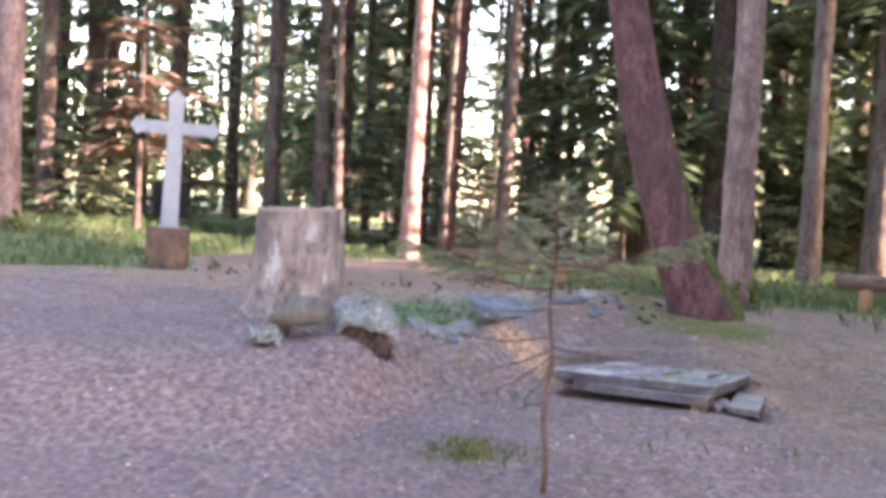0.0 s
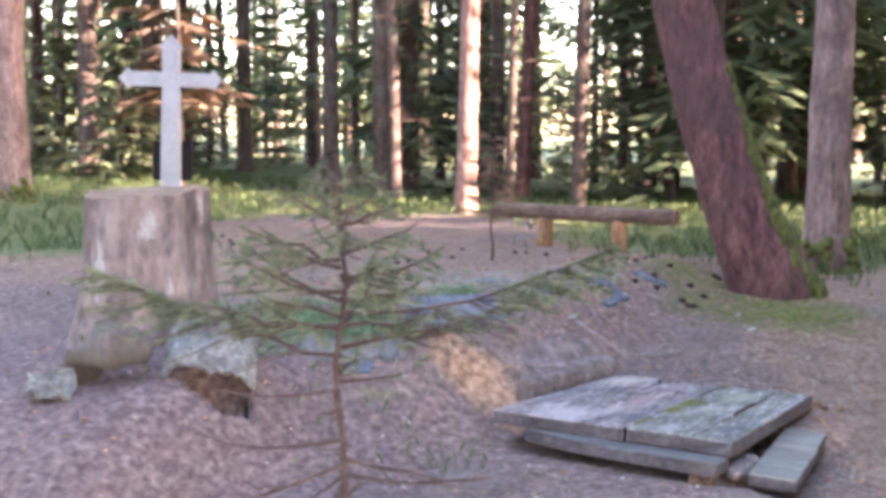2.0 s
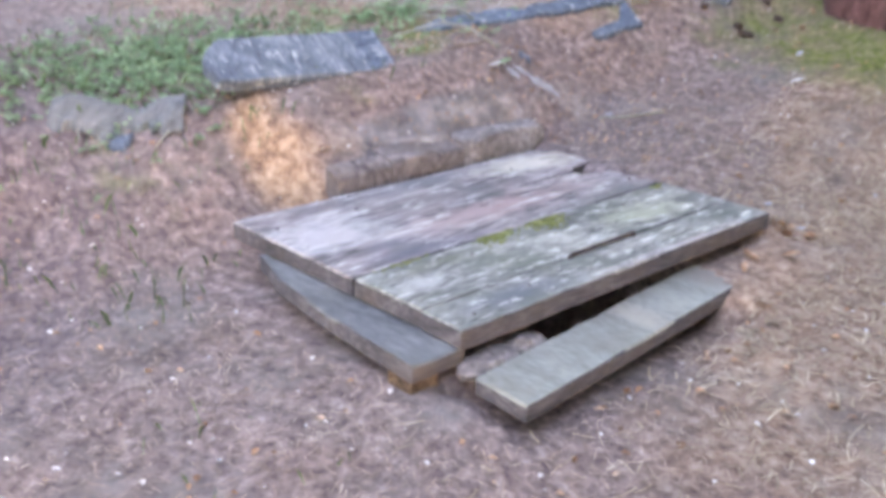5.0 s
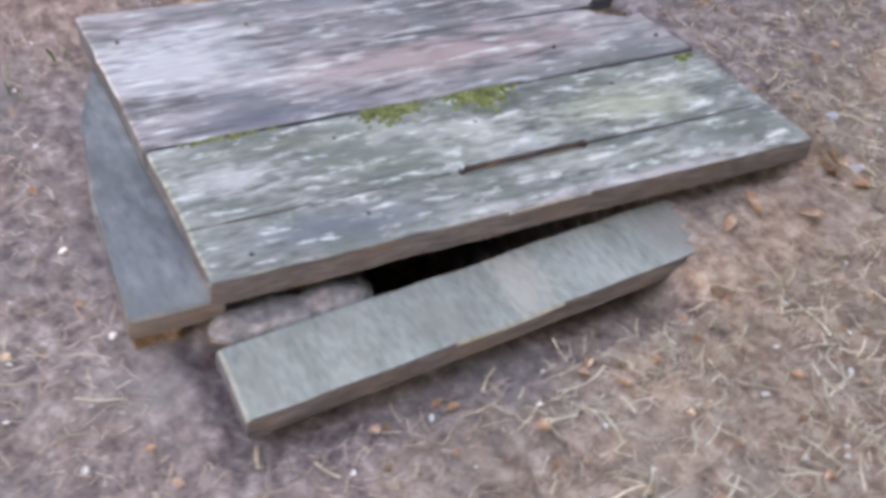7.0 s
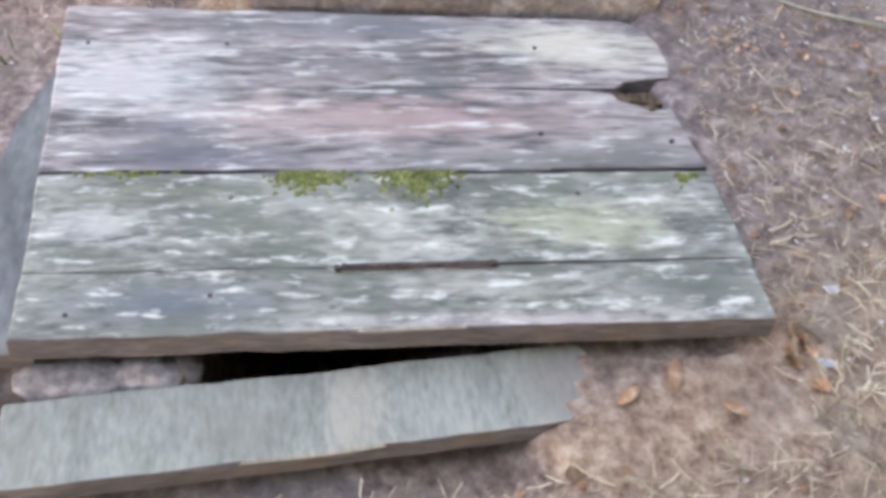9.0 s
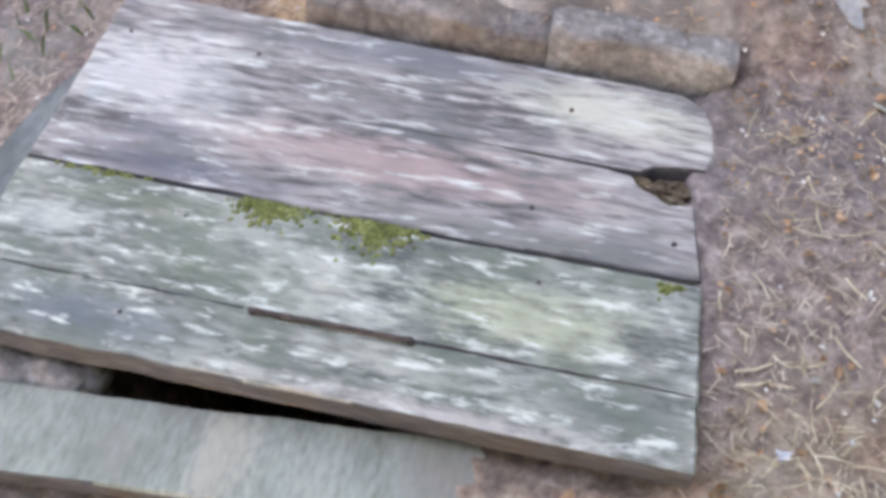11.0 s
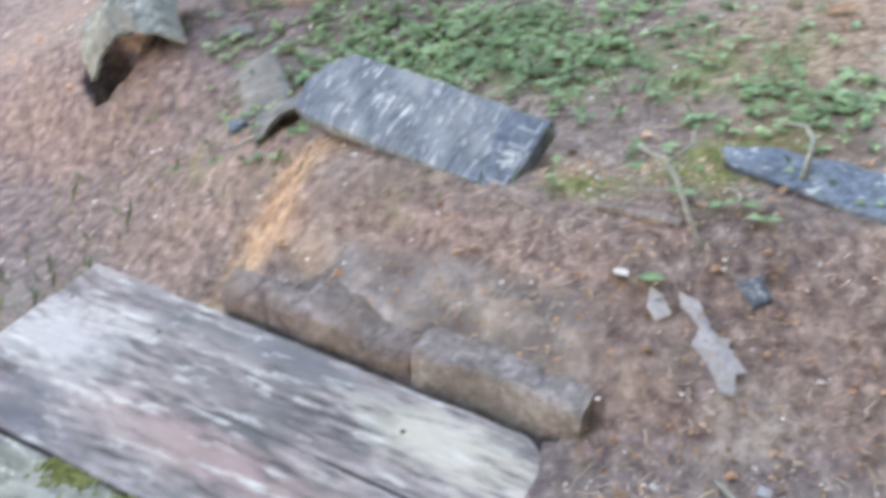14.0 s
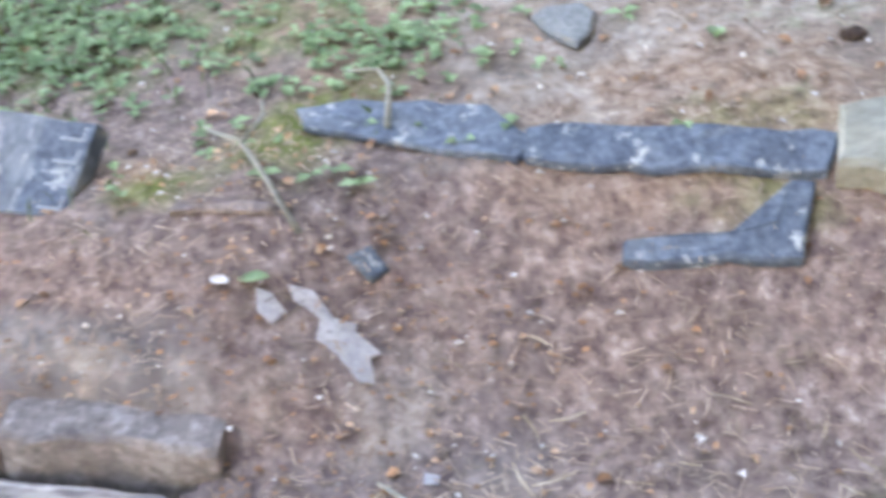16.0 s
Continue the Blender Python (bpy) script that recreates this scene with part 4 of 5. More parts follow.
def build_bank_sheet():
    """A torn roofing sheet hanging over the edge of the bank, with ragged ends and a few loose splinters."""
    nu, nv = 44, 7
    verts = []
    for j in range(nv):
        g = j / (nv - 1)
        for i in range(nu):
            f = i / (nu - 1)
            x, y = -0.29 + 0.38 * f, 5.97 + 0.25 * f
            rag = 0.035 * noise.noise(Vector((f * 9, 1.5, 0))) + 0.014 * noise.noise(Vector((f * 25, 4, 0)))
            out = (0.5 - g) * 0.15 + (rag if g < 0.5 else rag * 0.4) * (1 - g)
            px, py = x + out * 0.55, y - out * 0.85
            top = base_height(-0.26 + 0.36 * f, 6.05 + 0.24 * f) + 0.05
            z = top - 0.085 * (1 - g) ** 1.6 + 0.016 * noise.noise(Vector((f * 7, g * 3, 2))) + 0.02 * math.sin(f * 8)
            verts.append((px, py, z))
    faces = [(j * nu + i, j * nu + i + 1, (j + 1) * nu + i + 1, (j + 1) * nu + i) for j in range(nv - 1) for i in range(nu - 1)]
    t = thing("torn_roofing_sheet", "torn grey roofing sheet with ragged dark edge hanging over the bank", "roofing sheet")
    body = part("sheet_body", mesh_from("sheet_body", verts, faces, SIDE_WOOD), t)
    so = body.modifiers.new("thick", "SOLIDIFY")
    so.thickness = 0.014
    rnd = random.Random(62)
    for k in range(7):
        f = 0.12 + 0.13 * k
        o = Vector(verts[int(f * (nu - 1))])
        l = rnd.uniform(0.05, 0.10)
        d = Vector((rnd.uniform(-0.3, 0.8), rnd.uniform(-0.9, -0.2), rnd.uniform(-0.6, 0.1))).normalized() * l
        part("splinter", mesh_from("splinter", *tube([o - d * 0.4, o + d * 0.4, o + d * 0.8], [0.006, 0.005, 0.002], 5, 0.3, 30, k), PALE_PLANK), t, "pale splinter of wood")


build_bank_sheet()
for k, (bx, by, bw, turn) in enumerate(((0.02, 6.12, 0.05, 20), (-0.02, 6.02, 0.045, 70), (-0.50, 5.86, 0.06, 110))):
    ca, sa = math.cos(radians(turn)) * bw, math.sin(radians(turn)) * bw
    shape = [(1.0, 0.1), (0.75, 0.5), (0.2, 0.38), (-0.3, 0.62), (-0.9, 0.4), (-1.05, -0.2), (-0.5, -0.5), (0.1, -0.28), (0.6, -0.6)]
    build_flat("broken_sheet", "small ragged broken piece of dark weathered roofing sheet", "roofing sheet", [(bx + px * ca - py * sa, by + px * sa + py * ca) for px, py in shape], (OLD_SHEET, FELT_DARK)[k % 2], 0.024, 0.0, 0.02, seed=60 + k, group="broken sheet pieces")
build_flat("small_felt_piece", "small dark flat felt piece near the pine", "roofing felt", [(1.05, 8.75), (1.28, 8.83), (1.30, 8.89), (1.08, 8.83)], FELT, 0.02, seed=61)


# ---- stump, old pit cover, block ----
def build_stump():
    t = thing("tall_stump", "tall thick weathered grey tree stump sawn flat", "stump", pose(-1.0, 5.93, 0.33, 0, 0, 20))
    segs, rings = 72, 22
    verts, faces = [], []
    for i in range(rings + 1):
        s = i / rings
        h = -0.2 + 0.84 * s
        for k in range(segs):
            a = 2 * math.pi * k / segs
            r = 0.292 + 0.075 * math.exp(-max(h, 0) / 0.16) - 0.03 * s
            r *= 1 + 0.05 * math.sin(a * 5 + 0.6) * (1.1 - s) - 0.05 * abs(math.sin(a * 3.5 + 0.4 * math.sin(h * 5))) ** 6 + 0.025 * noise.noise(Vector((math.cos(a) * 5, math.sin(a) * 5, h * 4))) + 0.06 * noise.noise(Vector((math.cos(a) * 2, math.sin(a) * 2, h * 0.8))) + 0.02 * noise.noise(Vector((math.cos(a) * 9, math.sin(a) * 9, h * 1.5)))
            verts.append((r * math.cos(a), r * math.sin(a), h + (0.018 * math.sin(a + 1) + 0.022 * noise.noise(Vector((math.cos(a) * 4, math.sin(a) * 4, 3))) if i == rings else 0)))
    for i in range(rings):
        for k in range(segs):
            k2 = (k + 1) % segs
            faces.append((i * segs + k, i * segs + k2, (i + 1) * segs + k2, (i + 1) * segs + k))
    part("stump_body", mesh_from("stump_body", verts, faces, STUMP_WOOD, True), t)
    top = [Vector(v) for v in verts[-segs:]]
    tv = top + [Vector((v.x * 0.5, v.y * 0.5, 0.632)) for v in top] + [Vector((0, 0, 0.635))]
    tf = [(k, (k + 1) % segs, segs + (k + 1) % segs, segs + k) for k in range(segs)] + [(segs + k, segs + (k + 1) % segs, 2 * segs) for k in range(segs)]
    part("cut_top", mesh_from("cut_top", tv, tf, CUT_WOOD), t, "grey sawn top")
    return t


build_stump()


PIT_Z = base_height(-0.47, 5.26) - 0.01


def build_pit_cover():
    """The bent sheet over a second hole, with a rotten log beside it."""
    verts, n = [], 24
    line = [(-0.075, 0.10), (-0.04, 0.165), (0.05, 0.24), (0.11, 0.265), (0.19, 0.25), (0.28, 0.20)]
    for b in range(n):
        q = 5 * b / (n - 1)
        k = min(4, int(q))
        py, pz = (line[k][m] + (line[k + 1][m] - line[k][m]) * (q - k) for m in (0, 1))
        for a in range(n):
            f = 2 * a / (n - 1) - 1
            w = Vector((f * 2, q * 0.8, 2.0))
            jag = 0.035 * noise.noise(Vector((f * 5, 0, 7))) * (1 - min(1, q))
            verts.append((0.18 * f + 0.02 * noise.noise(w * 2), py + 0.025 * noise.noise(w) + 0.05 * f * f, pz + jag - 0.07 * f ** 4 - 0.02 * f + 0.035 * noise.noise(w * 1.3) + 0.012 * noise.noise(w * 5)))
    faces = [(b * n + a, b * n + a + 1, (b + 1) * n + a + 1, (b + 1) * n + a) for b in range(n - 1) for a in range(n - 1)]
    ob = part("bent_sheet", mesh_from("bent_sheet", verts, faces, OLD_SHEET), None, "", pose(-0.47, 5.36, PIT_Z, 0, 0, 14))
    so = ob.modifiers.new("thick", "SOLIDIFY")
    so.thickness = 0.016
    tagged(ob, "lumpy grey broken roofing sheet bent over a dark hole", "roofing sheet")
    pts = [(-1.0, 5.30, PIT_Z + 0.03), (-0.95, 5.28, PIT_Z + 0.13), (-0.86, 5.27, PIT_Z + 0.19), (-0.76, 5.28, PIT_Z + 0.20), (-0.68, 5.30, PIT_Z + 0.16)]
    ob = part("rotten_log", mesh_from("rotten_log", *tube(pts, [0.06, 0.075, 0.08, 0.075, 0.06], 20, 0.5, 9, 4), SPRUCE_BARK, True))
    tagged(ob, "short dark brown crooked root beside the bent sheet", "log")
    verts, faces = [], []
    for j in range(9):
        for i in range(9):
            x, y = i / 8 - 0.5, j / 8 - 0.5
            verts.append((x * 0.17 + 0.03 * noise.noise(Vector((x * 5, y * 5, 4))), y * 0.15, 0.07 + 0.12 * y * (0.4 + x) + 0.10 * noise.noise(Vector((x * 5, y * 5, 1)))))
    faces = [(j * 9 + i, j * 9 + i + 1, (j + 1) * 9 + i + 1, (j + 1) * 9 + i) for j in range(8) for i in range(8)]
    ob = part("crumpled_foil", mesh_from("crumpled_foil", verts, faces, OLD_SHEET), None, "", pose(-1.0, 5.12, ground_height(-1.0, 5.12) - 0.03, 0, 0, 25))
    so = ob.modifiers.new("thick", "SOLIDIFY")
    so.thickness = 0.01
    tagged(ob, "crumpled blue-grey scrap of sheet lying on the earth", "scrap")


build_pit_cover()


def build_block():
    t = thing("rusty_block", "square dark rust-brown block standing in the grass", "block", pose(-3.18, 10.02, base_height(-3.18, 10.02) + 0.05, 0, 0, 14))
    bm = bmesh.new()
    bmesh.ops.create_cube(bm, size=1, matrix=Matrix.Translation((0, 0, 0.16)) @ Matrix.Diagonal((0.40, 0.35, 0.40, 1)))
    bmesh.ops.bevel(bm, geom=bm.edges[:], offset=0.015, segments=2, affect="EDGES")
    bmesh.ops.subdivide_edges(bm, edges=bm.edges[:], cuts=3, use_grid_fill=True)
    for v in bm.verts:
        v.co += v.co.normalized() * 0.015 * noise.noise(v.co * 6)
    me = bpy.data.meshes.new("block_body")
    bm.to_mesh(me)
    bm.free()
    me.materials.append(RUST_BOX)
    part("block_body", me, t)
    part("block_rim", mesh_from("block_rim", *slab([(-0.207, -0.182), (0.207, -0.182), (0.207, 0.182), (-0.207, 0.182)], 0.352, 0.366, 0.003, 3), RUST_BOX), t, "rust-stained top")


build_block()


# ---- the cross ----
def build_cross():
    t = thing("memorial_cross", "weathered grey-white memorial cross with pointed arm ends on a stepped pedestal", "cross", pose(-4.15, 12.95, 0.12, 0, 1.2, 18))

    def post(w0, w1, z0, z1, name, label=""):
        bm = bmesh.new()
        v = []
        for w, z in ((w0, z0), (w1, z1)):
            v.append([bm.verts.new((sx * w, sy * w * 0.8, z)) for sx, sy in ((-1, -1), (1, -1), (1, 1), (-1, 1))])
        for k in range(4):
            bm.faces.new((v[0][k], v[0][(k + 1) % 4], v[1][(k + 1) % 4], v[1][k]))
        bm.faces.new(v[0][::-1])
        bm.faces.new(v[1])
        bmesh.ops.bevel(bm, geom=bm.edges[:], offset=0.012, segments=2, affect="EDGES")
        me = bpy.data.meshes.new(name)
        bm.to_mesh(me)
        bm.free()
        me.materials.append(WHITE_PAINT)
        return part(name, me, t, label)
    post(0.27, 0.265, -0.1, 0.30, "pedestal")
    post(0.30, 0.27, 0.30, 0.37, "pedestal_cap")
    post(0.23, 0.13, 0.37, 0.56, "flared_foot")
    post(0.125, 0.105, 0.56, 2.36, "shaft")

    def arm(pts, name):
        v = [(x, y, z) for y in (-0.075, 0.075) for x, z in pts]
        n = len(pts)
        f = [tuple(range(n)), tuple(range(2 * n - 1, n - 1, -1))] + [(k, n + k, n + (k + 1) % n, (k + 1) % n) for k in range(n)]
        part(name, mesh_from(name, v, f, WHITE_PAINT), t)
    for s in (-1, 1):
        arm([(s * 0.1, 1.87), (s * 0.50, 1.87), (s * 0.53, 1.83), (s * 0.64, 1.97), (s * 0.53, 2.10), (s * 0.50, 2.05), (s * 0.1, 2.05)][::s], "arm")
    arm([(-0.11, 2.34), (-0.15, 2.36), (0, 2.52), (0.15, 2.36), (0.11, 2.34)][::-1], "top_point")
    bm = bmesh.new()
    bmesh.ops.create_cube(bm, size=1, matrix=Matrix.Translation((0, 0.13, 0.93)) @ Matrix.Diagonal((0.50, 0.03, 0.50, 1)))
    bmesh.ops.bevel(bm, geom=bm.edges[:], offset=0.008, segments=2, affect="EDGES")
    me = bpy.data.meshes.new("plaque")
    bm.to_mesh(me)
    bm.free()
    me.materials.append(BLACK_BOARD)
    part("plaque", me, t, "black square plaque behind the shaft")
    t.scale = (0.87, 0.87, 0.87)


build_cross()


# ---- benches ----
def build_bench(name, a, b, z, r, legs, label):
    A, B = Vector((*a, z)), Vector((*b, z))
    t = thing(name, label, "bench", Matrix.Translation((A.x, A.y, 0)), "log benches")
    o = Vector((A.x, A.y, 0))
    n = 12
    pts = [A.lerp(B, i / n) - o for i in range(n + 1)]
    v, f = tube(pts, [r * (1 + 0.05 * math.sin(i * 1.9)) for i in range(n + 1)], 16, 0.06, 3, 5)
    v = [Vector((p.x, p.y, min(p.z, z + r * 0.55))) for p in v]
    part("log_seat", mesh_from("log_seat", v, f, BENCH_LOG, False), t, "half log seat, flattened on top")
    for s in legs:
        p = A.lerp(B, s) - o
        g = base_height(p.x + o.x, p.y + o.y)
        part("leg", mesh_from("leg", *tube([(p.x, p.y, g - 0.15), (p.x, p.y, g + 0.15), (p.x, p.y, z - r * 0.5)], [0.085, 0.08, 0.075], 12, 0.05, 5, s), BENCH_LEG, True), t)


build_bench("log_bench", (-0.50, 13.12), (1.38, 12.42), 0.47, 0.10, (0.29, 0.70), "rustic brown log bench on two short posts")
build_bench("log_bench", (3.75, 11.5), (6.2, 10.4), 0.47, 0.11, (0.12, 0.85), "rustic log bench at the forest edge on short posts")


# ---- young spruce in the way ----
def needles_along(nv, nf, b, e, step, rnd, size):
    d = (e - b).normalized()
    px = d.orthogonal().normalized()
    pz = d.cross(px)
    cnt = int((e - b).length / step) + 3
    for q in range(cnt):
        o = b.lerp(e, q / cnt)
        ra = rnd.uniform(0, 6.283)
        dirv = (d * 0.6 + (px * math.cos(ra) + pz * math.sin(ra)) * 0.8).normalized()
        tip = o + dirv * rnd.uniform(0.6, 1.0) * size
        wv = dirv.cross(d).normalized() * 0.0026
        i0 = len(nv)
        nv += [o - wv, o + wv, tip]
        nf.append((i0, i0 + 1, i0 + 2))


def build_sapling(name, label, x, y, h, seed, needles, branches):
    """A thin stem with branches: height, azimuth, length, slope, where needles start, twig share, needle step."""
    rnd = random.Random(seed)
    t = thing(name, label, "sapling", pose(x, y, ground_height(x, y)))
    n = 14
    pts = [(0.012 * math.sin(i * 1.3), 0.01 * math.cos(i * 1.7), h * i / n - 0.05 * (i == 0)) for i in range(n + 1)]
    part("stem", mesh_from("stem", *tube(pts, [0.009 * h * (1 - i / n) + 0.003 for i in range(n + 1)], 8, 0.3, 30, seed), TWIG, True), t)
    for z, az, l, slope, start, share, step in branches:
        wood, nv, nf = [], [], []
        a = radians(az)
        c = Vector((math.cos(a), math.sin(a), 0))
        side = Vector((-c.y, c.x, 0)) * rnd.uniform(-0.12, 0.12)
        p0 = Vector((0, 0, z))
        path = [p0 + c * l * q + side * l * q * q + Vector((0, 0, slope * l * q + 0.22 * l * q * q + rnd.uniform(-0.012, 0.012) * (q > 0))) for q in (0, 0.25, 0.5, 0.75, 1)]
        wood.append(tube(path, [0.0058, 0.0048, 0.0038, 0.0026, 0.0012], 5, cap=False))
        side_n = max(3, int(l / (0.035 if start < 1 else 0.07)))
        for k in range(side_n):
            q = 0.25 + 0.72 * k / side_n + rnd.uniform(0, 0.05)
            seg = min(3, int(q * 4))
            b = path[seg].lerp(path[seg + 1], q * 4 - seg)
            for sd in (-1, 1):
                if rnd.random() > share:
                    continue
                da = a + sd * rnd.uniform(0.5, 1.0)
                sl = l * 0.42 * (1.15 - q) * rnd.uniform(0.5, 1.2) + 0.035
                e = b + Vector((math.cos(da) * sl, math.sin(da) * sl, -sl * rnd.uniform(0.0, 0.45)))
                wood.append(tube([b, e], [0.002, 0.0008], 3, cap=False))
                if q >= start:
                    needles_along(nv, nf, b, e, step, rnd, 0.03)
            if q >= start and k < side_n - 1:
                needles_along(nv, nf, b, path[seg + 1], step, rnd, 0.024)
        br = part("branch", mesh_from("branch", *joined(*wood), TWIG), t)
        if nf:
            tagged(part("needle_spray", mesh_from("needle_spray", nv, nf, needles), br), kind="stuff")
    return t


def whorls(seed, z0, z1, levels, per, long, short, slope, start, share, step):
    rnd = random.Random(seed)
    out = []
    for w in range(levels):
        f = w / max(1, levels - 1)
        for k in range(per):
            out.append((z0 + (z1 - z0) * f + rnd.uniform(-0.02, 0.02), 360 * k / per + 70 * w + rnd.uniform(-25, 25), (long + (short - long) * f) * rnd.uniform(0.75, 1.15), slope + rnd.uniform(-0.1, 0.1) + 0.3 * f, start, share, step))
    return out


LOWER = [(0.66, 184, 0.36, -0.22, 2, 0.15, 1), (0.60, 205, 0.44, -0.42, 2, 0.2, 1), (0.57, 222, 0.42, -0.5, 2, 0.2, 1), (0.62, 352, 0.34, -0.25, 2, 0.15, 1),
         (0.58, 8, 0.36, -0.18, 2, 0.15, 1), (0.55, 262, 0.2, -0.6, 2, 0.1, 1), (0.55, 85, 0.24, -0.5, 2, 0.1, 1), (0.40, 150, 0.18, -0.6, 2, 0.1, 1)]
MIDDLE = [(0.93, 176, 0.66, -0.06, 0.45, 1.0, 0.0026), (0.86, 158, 0.46, -0.05, 0.55, 0.6, 0.005), (0.96, 6, 0.62, 0.05, 0.52, 1.0, 0.0026), (0.88, 28, 0.46, 0.05, 0.5, 0.6, 0.005), (0.92, 200, 0.34, 0.0, 0.5, 0.6, 0.005),
          (0.80, 335, 0.2, 0.05, 2, 0.1, 1), (0.82, 95, 0.34, -0.1, 0.5, 0.5, 0.006), (0.76, 265, 0.2, -0.3, 2, 0.2, 1), (0.78, 190, 0.3, -0.25, 2, 0.3, 1)]
UPPER = whorls(4, 0.94, 1.26, 7, 4, 0.32, 0.08, 0.05, 0.3, 0.7, 0.0048)
build_sapling("spruce_sapling", "thin young spruce with bare lower twigs", 0.52, 3.8, 1.32, 4, YOUNG_NEEDLES, LOWER + MIDDLE + UPPER)
build_sapling("dry_sapling", "dead brown spruce sapling standing before the bench", -0.12, 10.3, 1.1, 9, DRY_NEEDLES, whorls(9, 0.42, 1.0, 7, 4, 0.30, 0.12, -0.2, 0.2, 0.8, 0.005))


# ---- small plants and litter ----
def scatter(n, seed, test):
    rnd = random.Random(seed)
    out = []
    while len(out) < n:
        p = test(rnd)
        if p:
            out.append(p)
    return out, rnd


def free_of_hatch(x, y):
    u, v = uv_of(x, y)
    return not (-0.17 < u < 1.44 and -0.26 < v < 1.03)


def build_clover():
    pts, rnd = scatter(850, 12, lambda r: (r.gauss(-0.42, 0.27), r.gauss(6.62, 0.38)))
    more, _ = scatter(90, 13, lambda r: (r.gauss(0.08, 0.10), r.gauss(7.62, 0.14)))
    far, _ = scatter(120, 14, lambda r: (r.gauss(0.0, 0.6), r.gauss(7.6, 0.6)))
    verts, faces = [], []
    for x, y in pts + more + far:
        if not free_of_hatch(x, y) or uv_of(x, y)[1] < 1.45:
            continue
        g = ground_height(x, y)
        for k in range(rnd.choice((3, 3, 4))):
            a, l, hgt = rnd.uniform(0, 6.28), rnd.uniform(0.018, 0.045), rnd.uniform(0.01, 0.06)
            c = Vector((x, y, g + hgt * 0.4))
            d = Vector((math.cos(a), math.sin(a), rnd.uniform(-0.1, 0.25))).normalized()
            s = Vector((-math.sin(a), math.cos(a), 0)) * l * 0.36
            i = len(verts)
            verts += [c, c + d * l * 0.45 + s + Vector((0, 0, 0.006)), c + d * l, c + d * l * 0.45 - s + Vector((0, 0, 0.006))]
            faces += [(i, i + 1, i + 2), (i, i + 2, i + 3)]
    ob = part("clover_patch", mesh_from("clover_patch", verts, faces, LEAF))
    tagged(ob, "low green leafy plants growing on the bank", "plants", kind="stuff")


build_clover()


def build_grass(name, label, pts, rnd, hmin, hmax, blades, mat):
    verts, faces = [], []
    for x, y in pts:
        g = ground_height(x, y) - 0.01
        for k in range(blades):
            a, h = rnd.uniform(0, 6.28), rnd.uniform(hmin, hmax)
            b = Vector((x + rnd.gauss(0, 0.05), y + rnd.gauss(0, 0.05), g))
            lean = Vector((math.cos(a), math.sin(a), 0)) * h * rnd.uniform(0.1, 0.6)
            w = Vector((-math.sin(a), math.cos(a), 0)) * h * 0.035
            i = len(verts)
            verts += [b - w, b + w, b + lean * 0.4 + Vector((0, 0, h * 0.65)), b + lean + Vector((0, 0, h * 0.9))]
            faces += [(i, i + 1, i + 2), (i + 2, i + 3, i)]
    tagged(part(name, mesh_from(name, verts, faces, mat)), label, "grass", kind="stuff")


def grass_spot(r):
    x, y = r.uniform(-14, 7), r.uniform(7.5, 24)
    g = 0.75 * smooth01(y + 0.25 * abs(x + 2), 15.0, 17.5) + 0.5 * smooth01(-x - 0.18 * (y - 10), 2.6, 4.6) * smooth01(y, 8.2, 10.6) + 0.5 * smooth01(y + 0.55 * x, 12.6, 13.6) * smooth01(x, -0.8, 0.3) + 0.6 * math.exp(-((x - 3.2) ** 2 + (y - 12.5) ** 2) / 4) + 0.05 * math.exp(-((x + 3.6) ** 2 + (y - 9.6) ** 2) / 3.5)
    return (x, y) if r.random() < g else None


gp, gr = scatter(5200, 21, grass_spot)
build_grass("meadow_grass", "soft green grass at the edge of the clearing", gp, gr, 0.06, 0.2, 7, GRASS)
gp, gr = scatter(260, 22, lambda r: (r.gauss(-0.25, 0.5), r.gauss(6.6, 0.6)))
build_grass("bank_grass", "short pale grass tufts on the bank", [p for p in gp if uv_of(*p)[1] > 1.35], gr, 0.02, 0.07, 4, GRASS)
gp, gr = scatter(14, 24, lambda r: (r.gauss(-3.3, 0.16), r.gauss(10.12, 0.08)))
build_grass("block_weeds", "leafy green weeds growing round the rusty block", gp, gr, 0.06, 0.2, 6, LEAF)
gp, gr = scatter(90, 27, lambda r: (r.gauss(0.18, 0.12), r.gauss(4.4, 0.11)))
build_grass("moss_tuft", "low yellow-green mossy tuft beside the sapling", gp, gr, 0.02, 0.06, 9, BARK_MOSS)
gp, gr = scatter(70, 23, lambda r: (r.uniform(0.9, 1.9), r.uniform(4.6, 5.2)) if r.random() < 0.3 else (r.uniform(-0.3, 0.6), r.uniform(5.3, 5.9)))
build_grass("sparse_grass", "sparse thin grass blades in the bare earth", gp, gr, 0.02, 0.09, 3, GRASS)


def build_litter():
    verts, faces = [], []
    rnd = random.Random(31)
    while len(faces) < 60000:
        x, y = rnd.gauss(1.5, 1.6), rnd.gauss(6.6, 1.9)
        if not free_of_hatch(x, y):
            continue
        g = ground_height(x, y) + rnd.uniform(0.001, 0.006)
        a, l, w = rnd.uniform(0, 6.28), rnd.uniform(0.012, 0.05), rnd.uniform(0.0007, 0.0016)
        d = Vector((math.cos(a), math.sin(a), rnd.uniform(-0.15, 0.2))) * l
        s = Vector((-math.sin(a), math.cos(a), 0)) * w
        i = len(verts)
        c = Vector((x, y, g))
        verts += [c - s, c + s, c + d + s, c + d - s]
        faces.append((i, i + 1, i + 2, i + 3))
    tagged(part("needle_litter", mesh_from("needle_litter", verts, faces, LITTER)), "fallen brown pine needles covering the ground", "litter", kind="stuff")


build_litter()


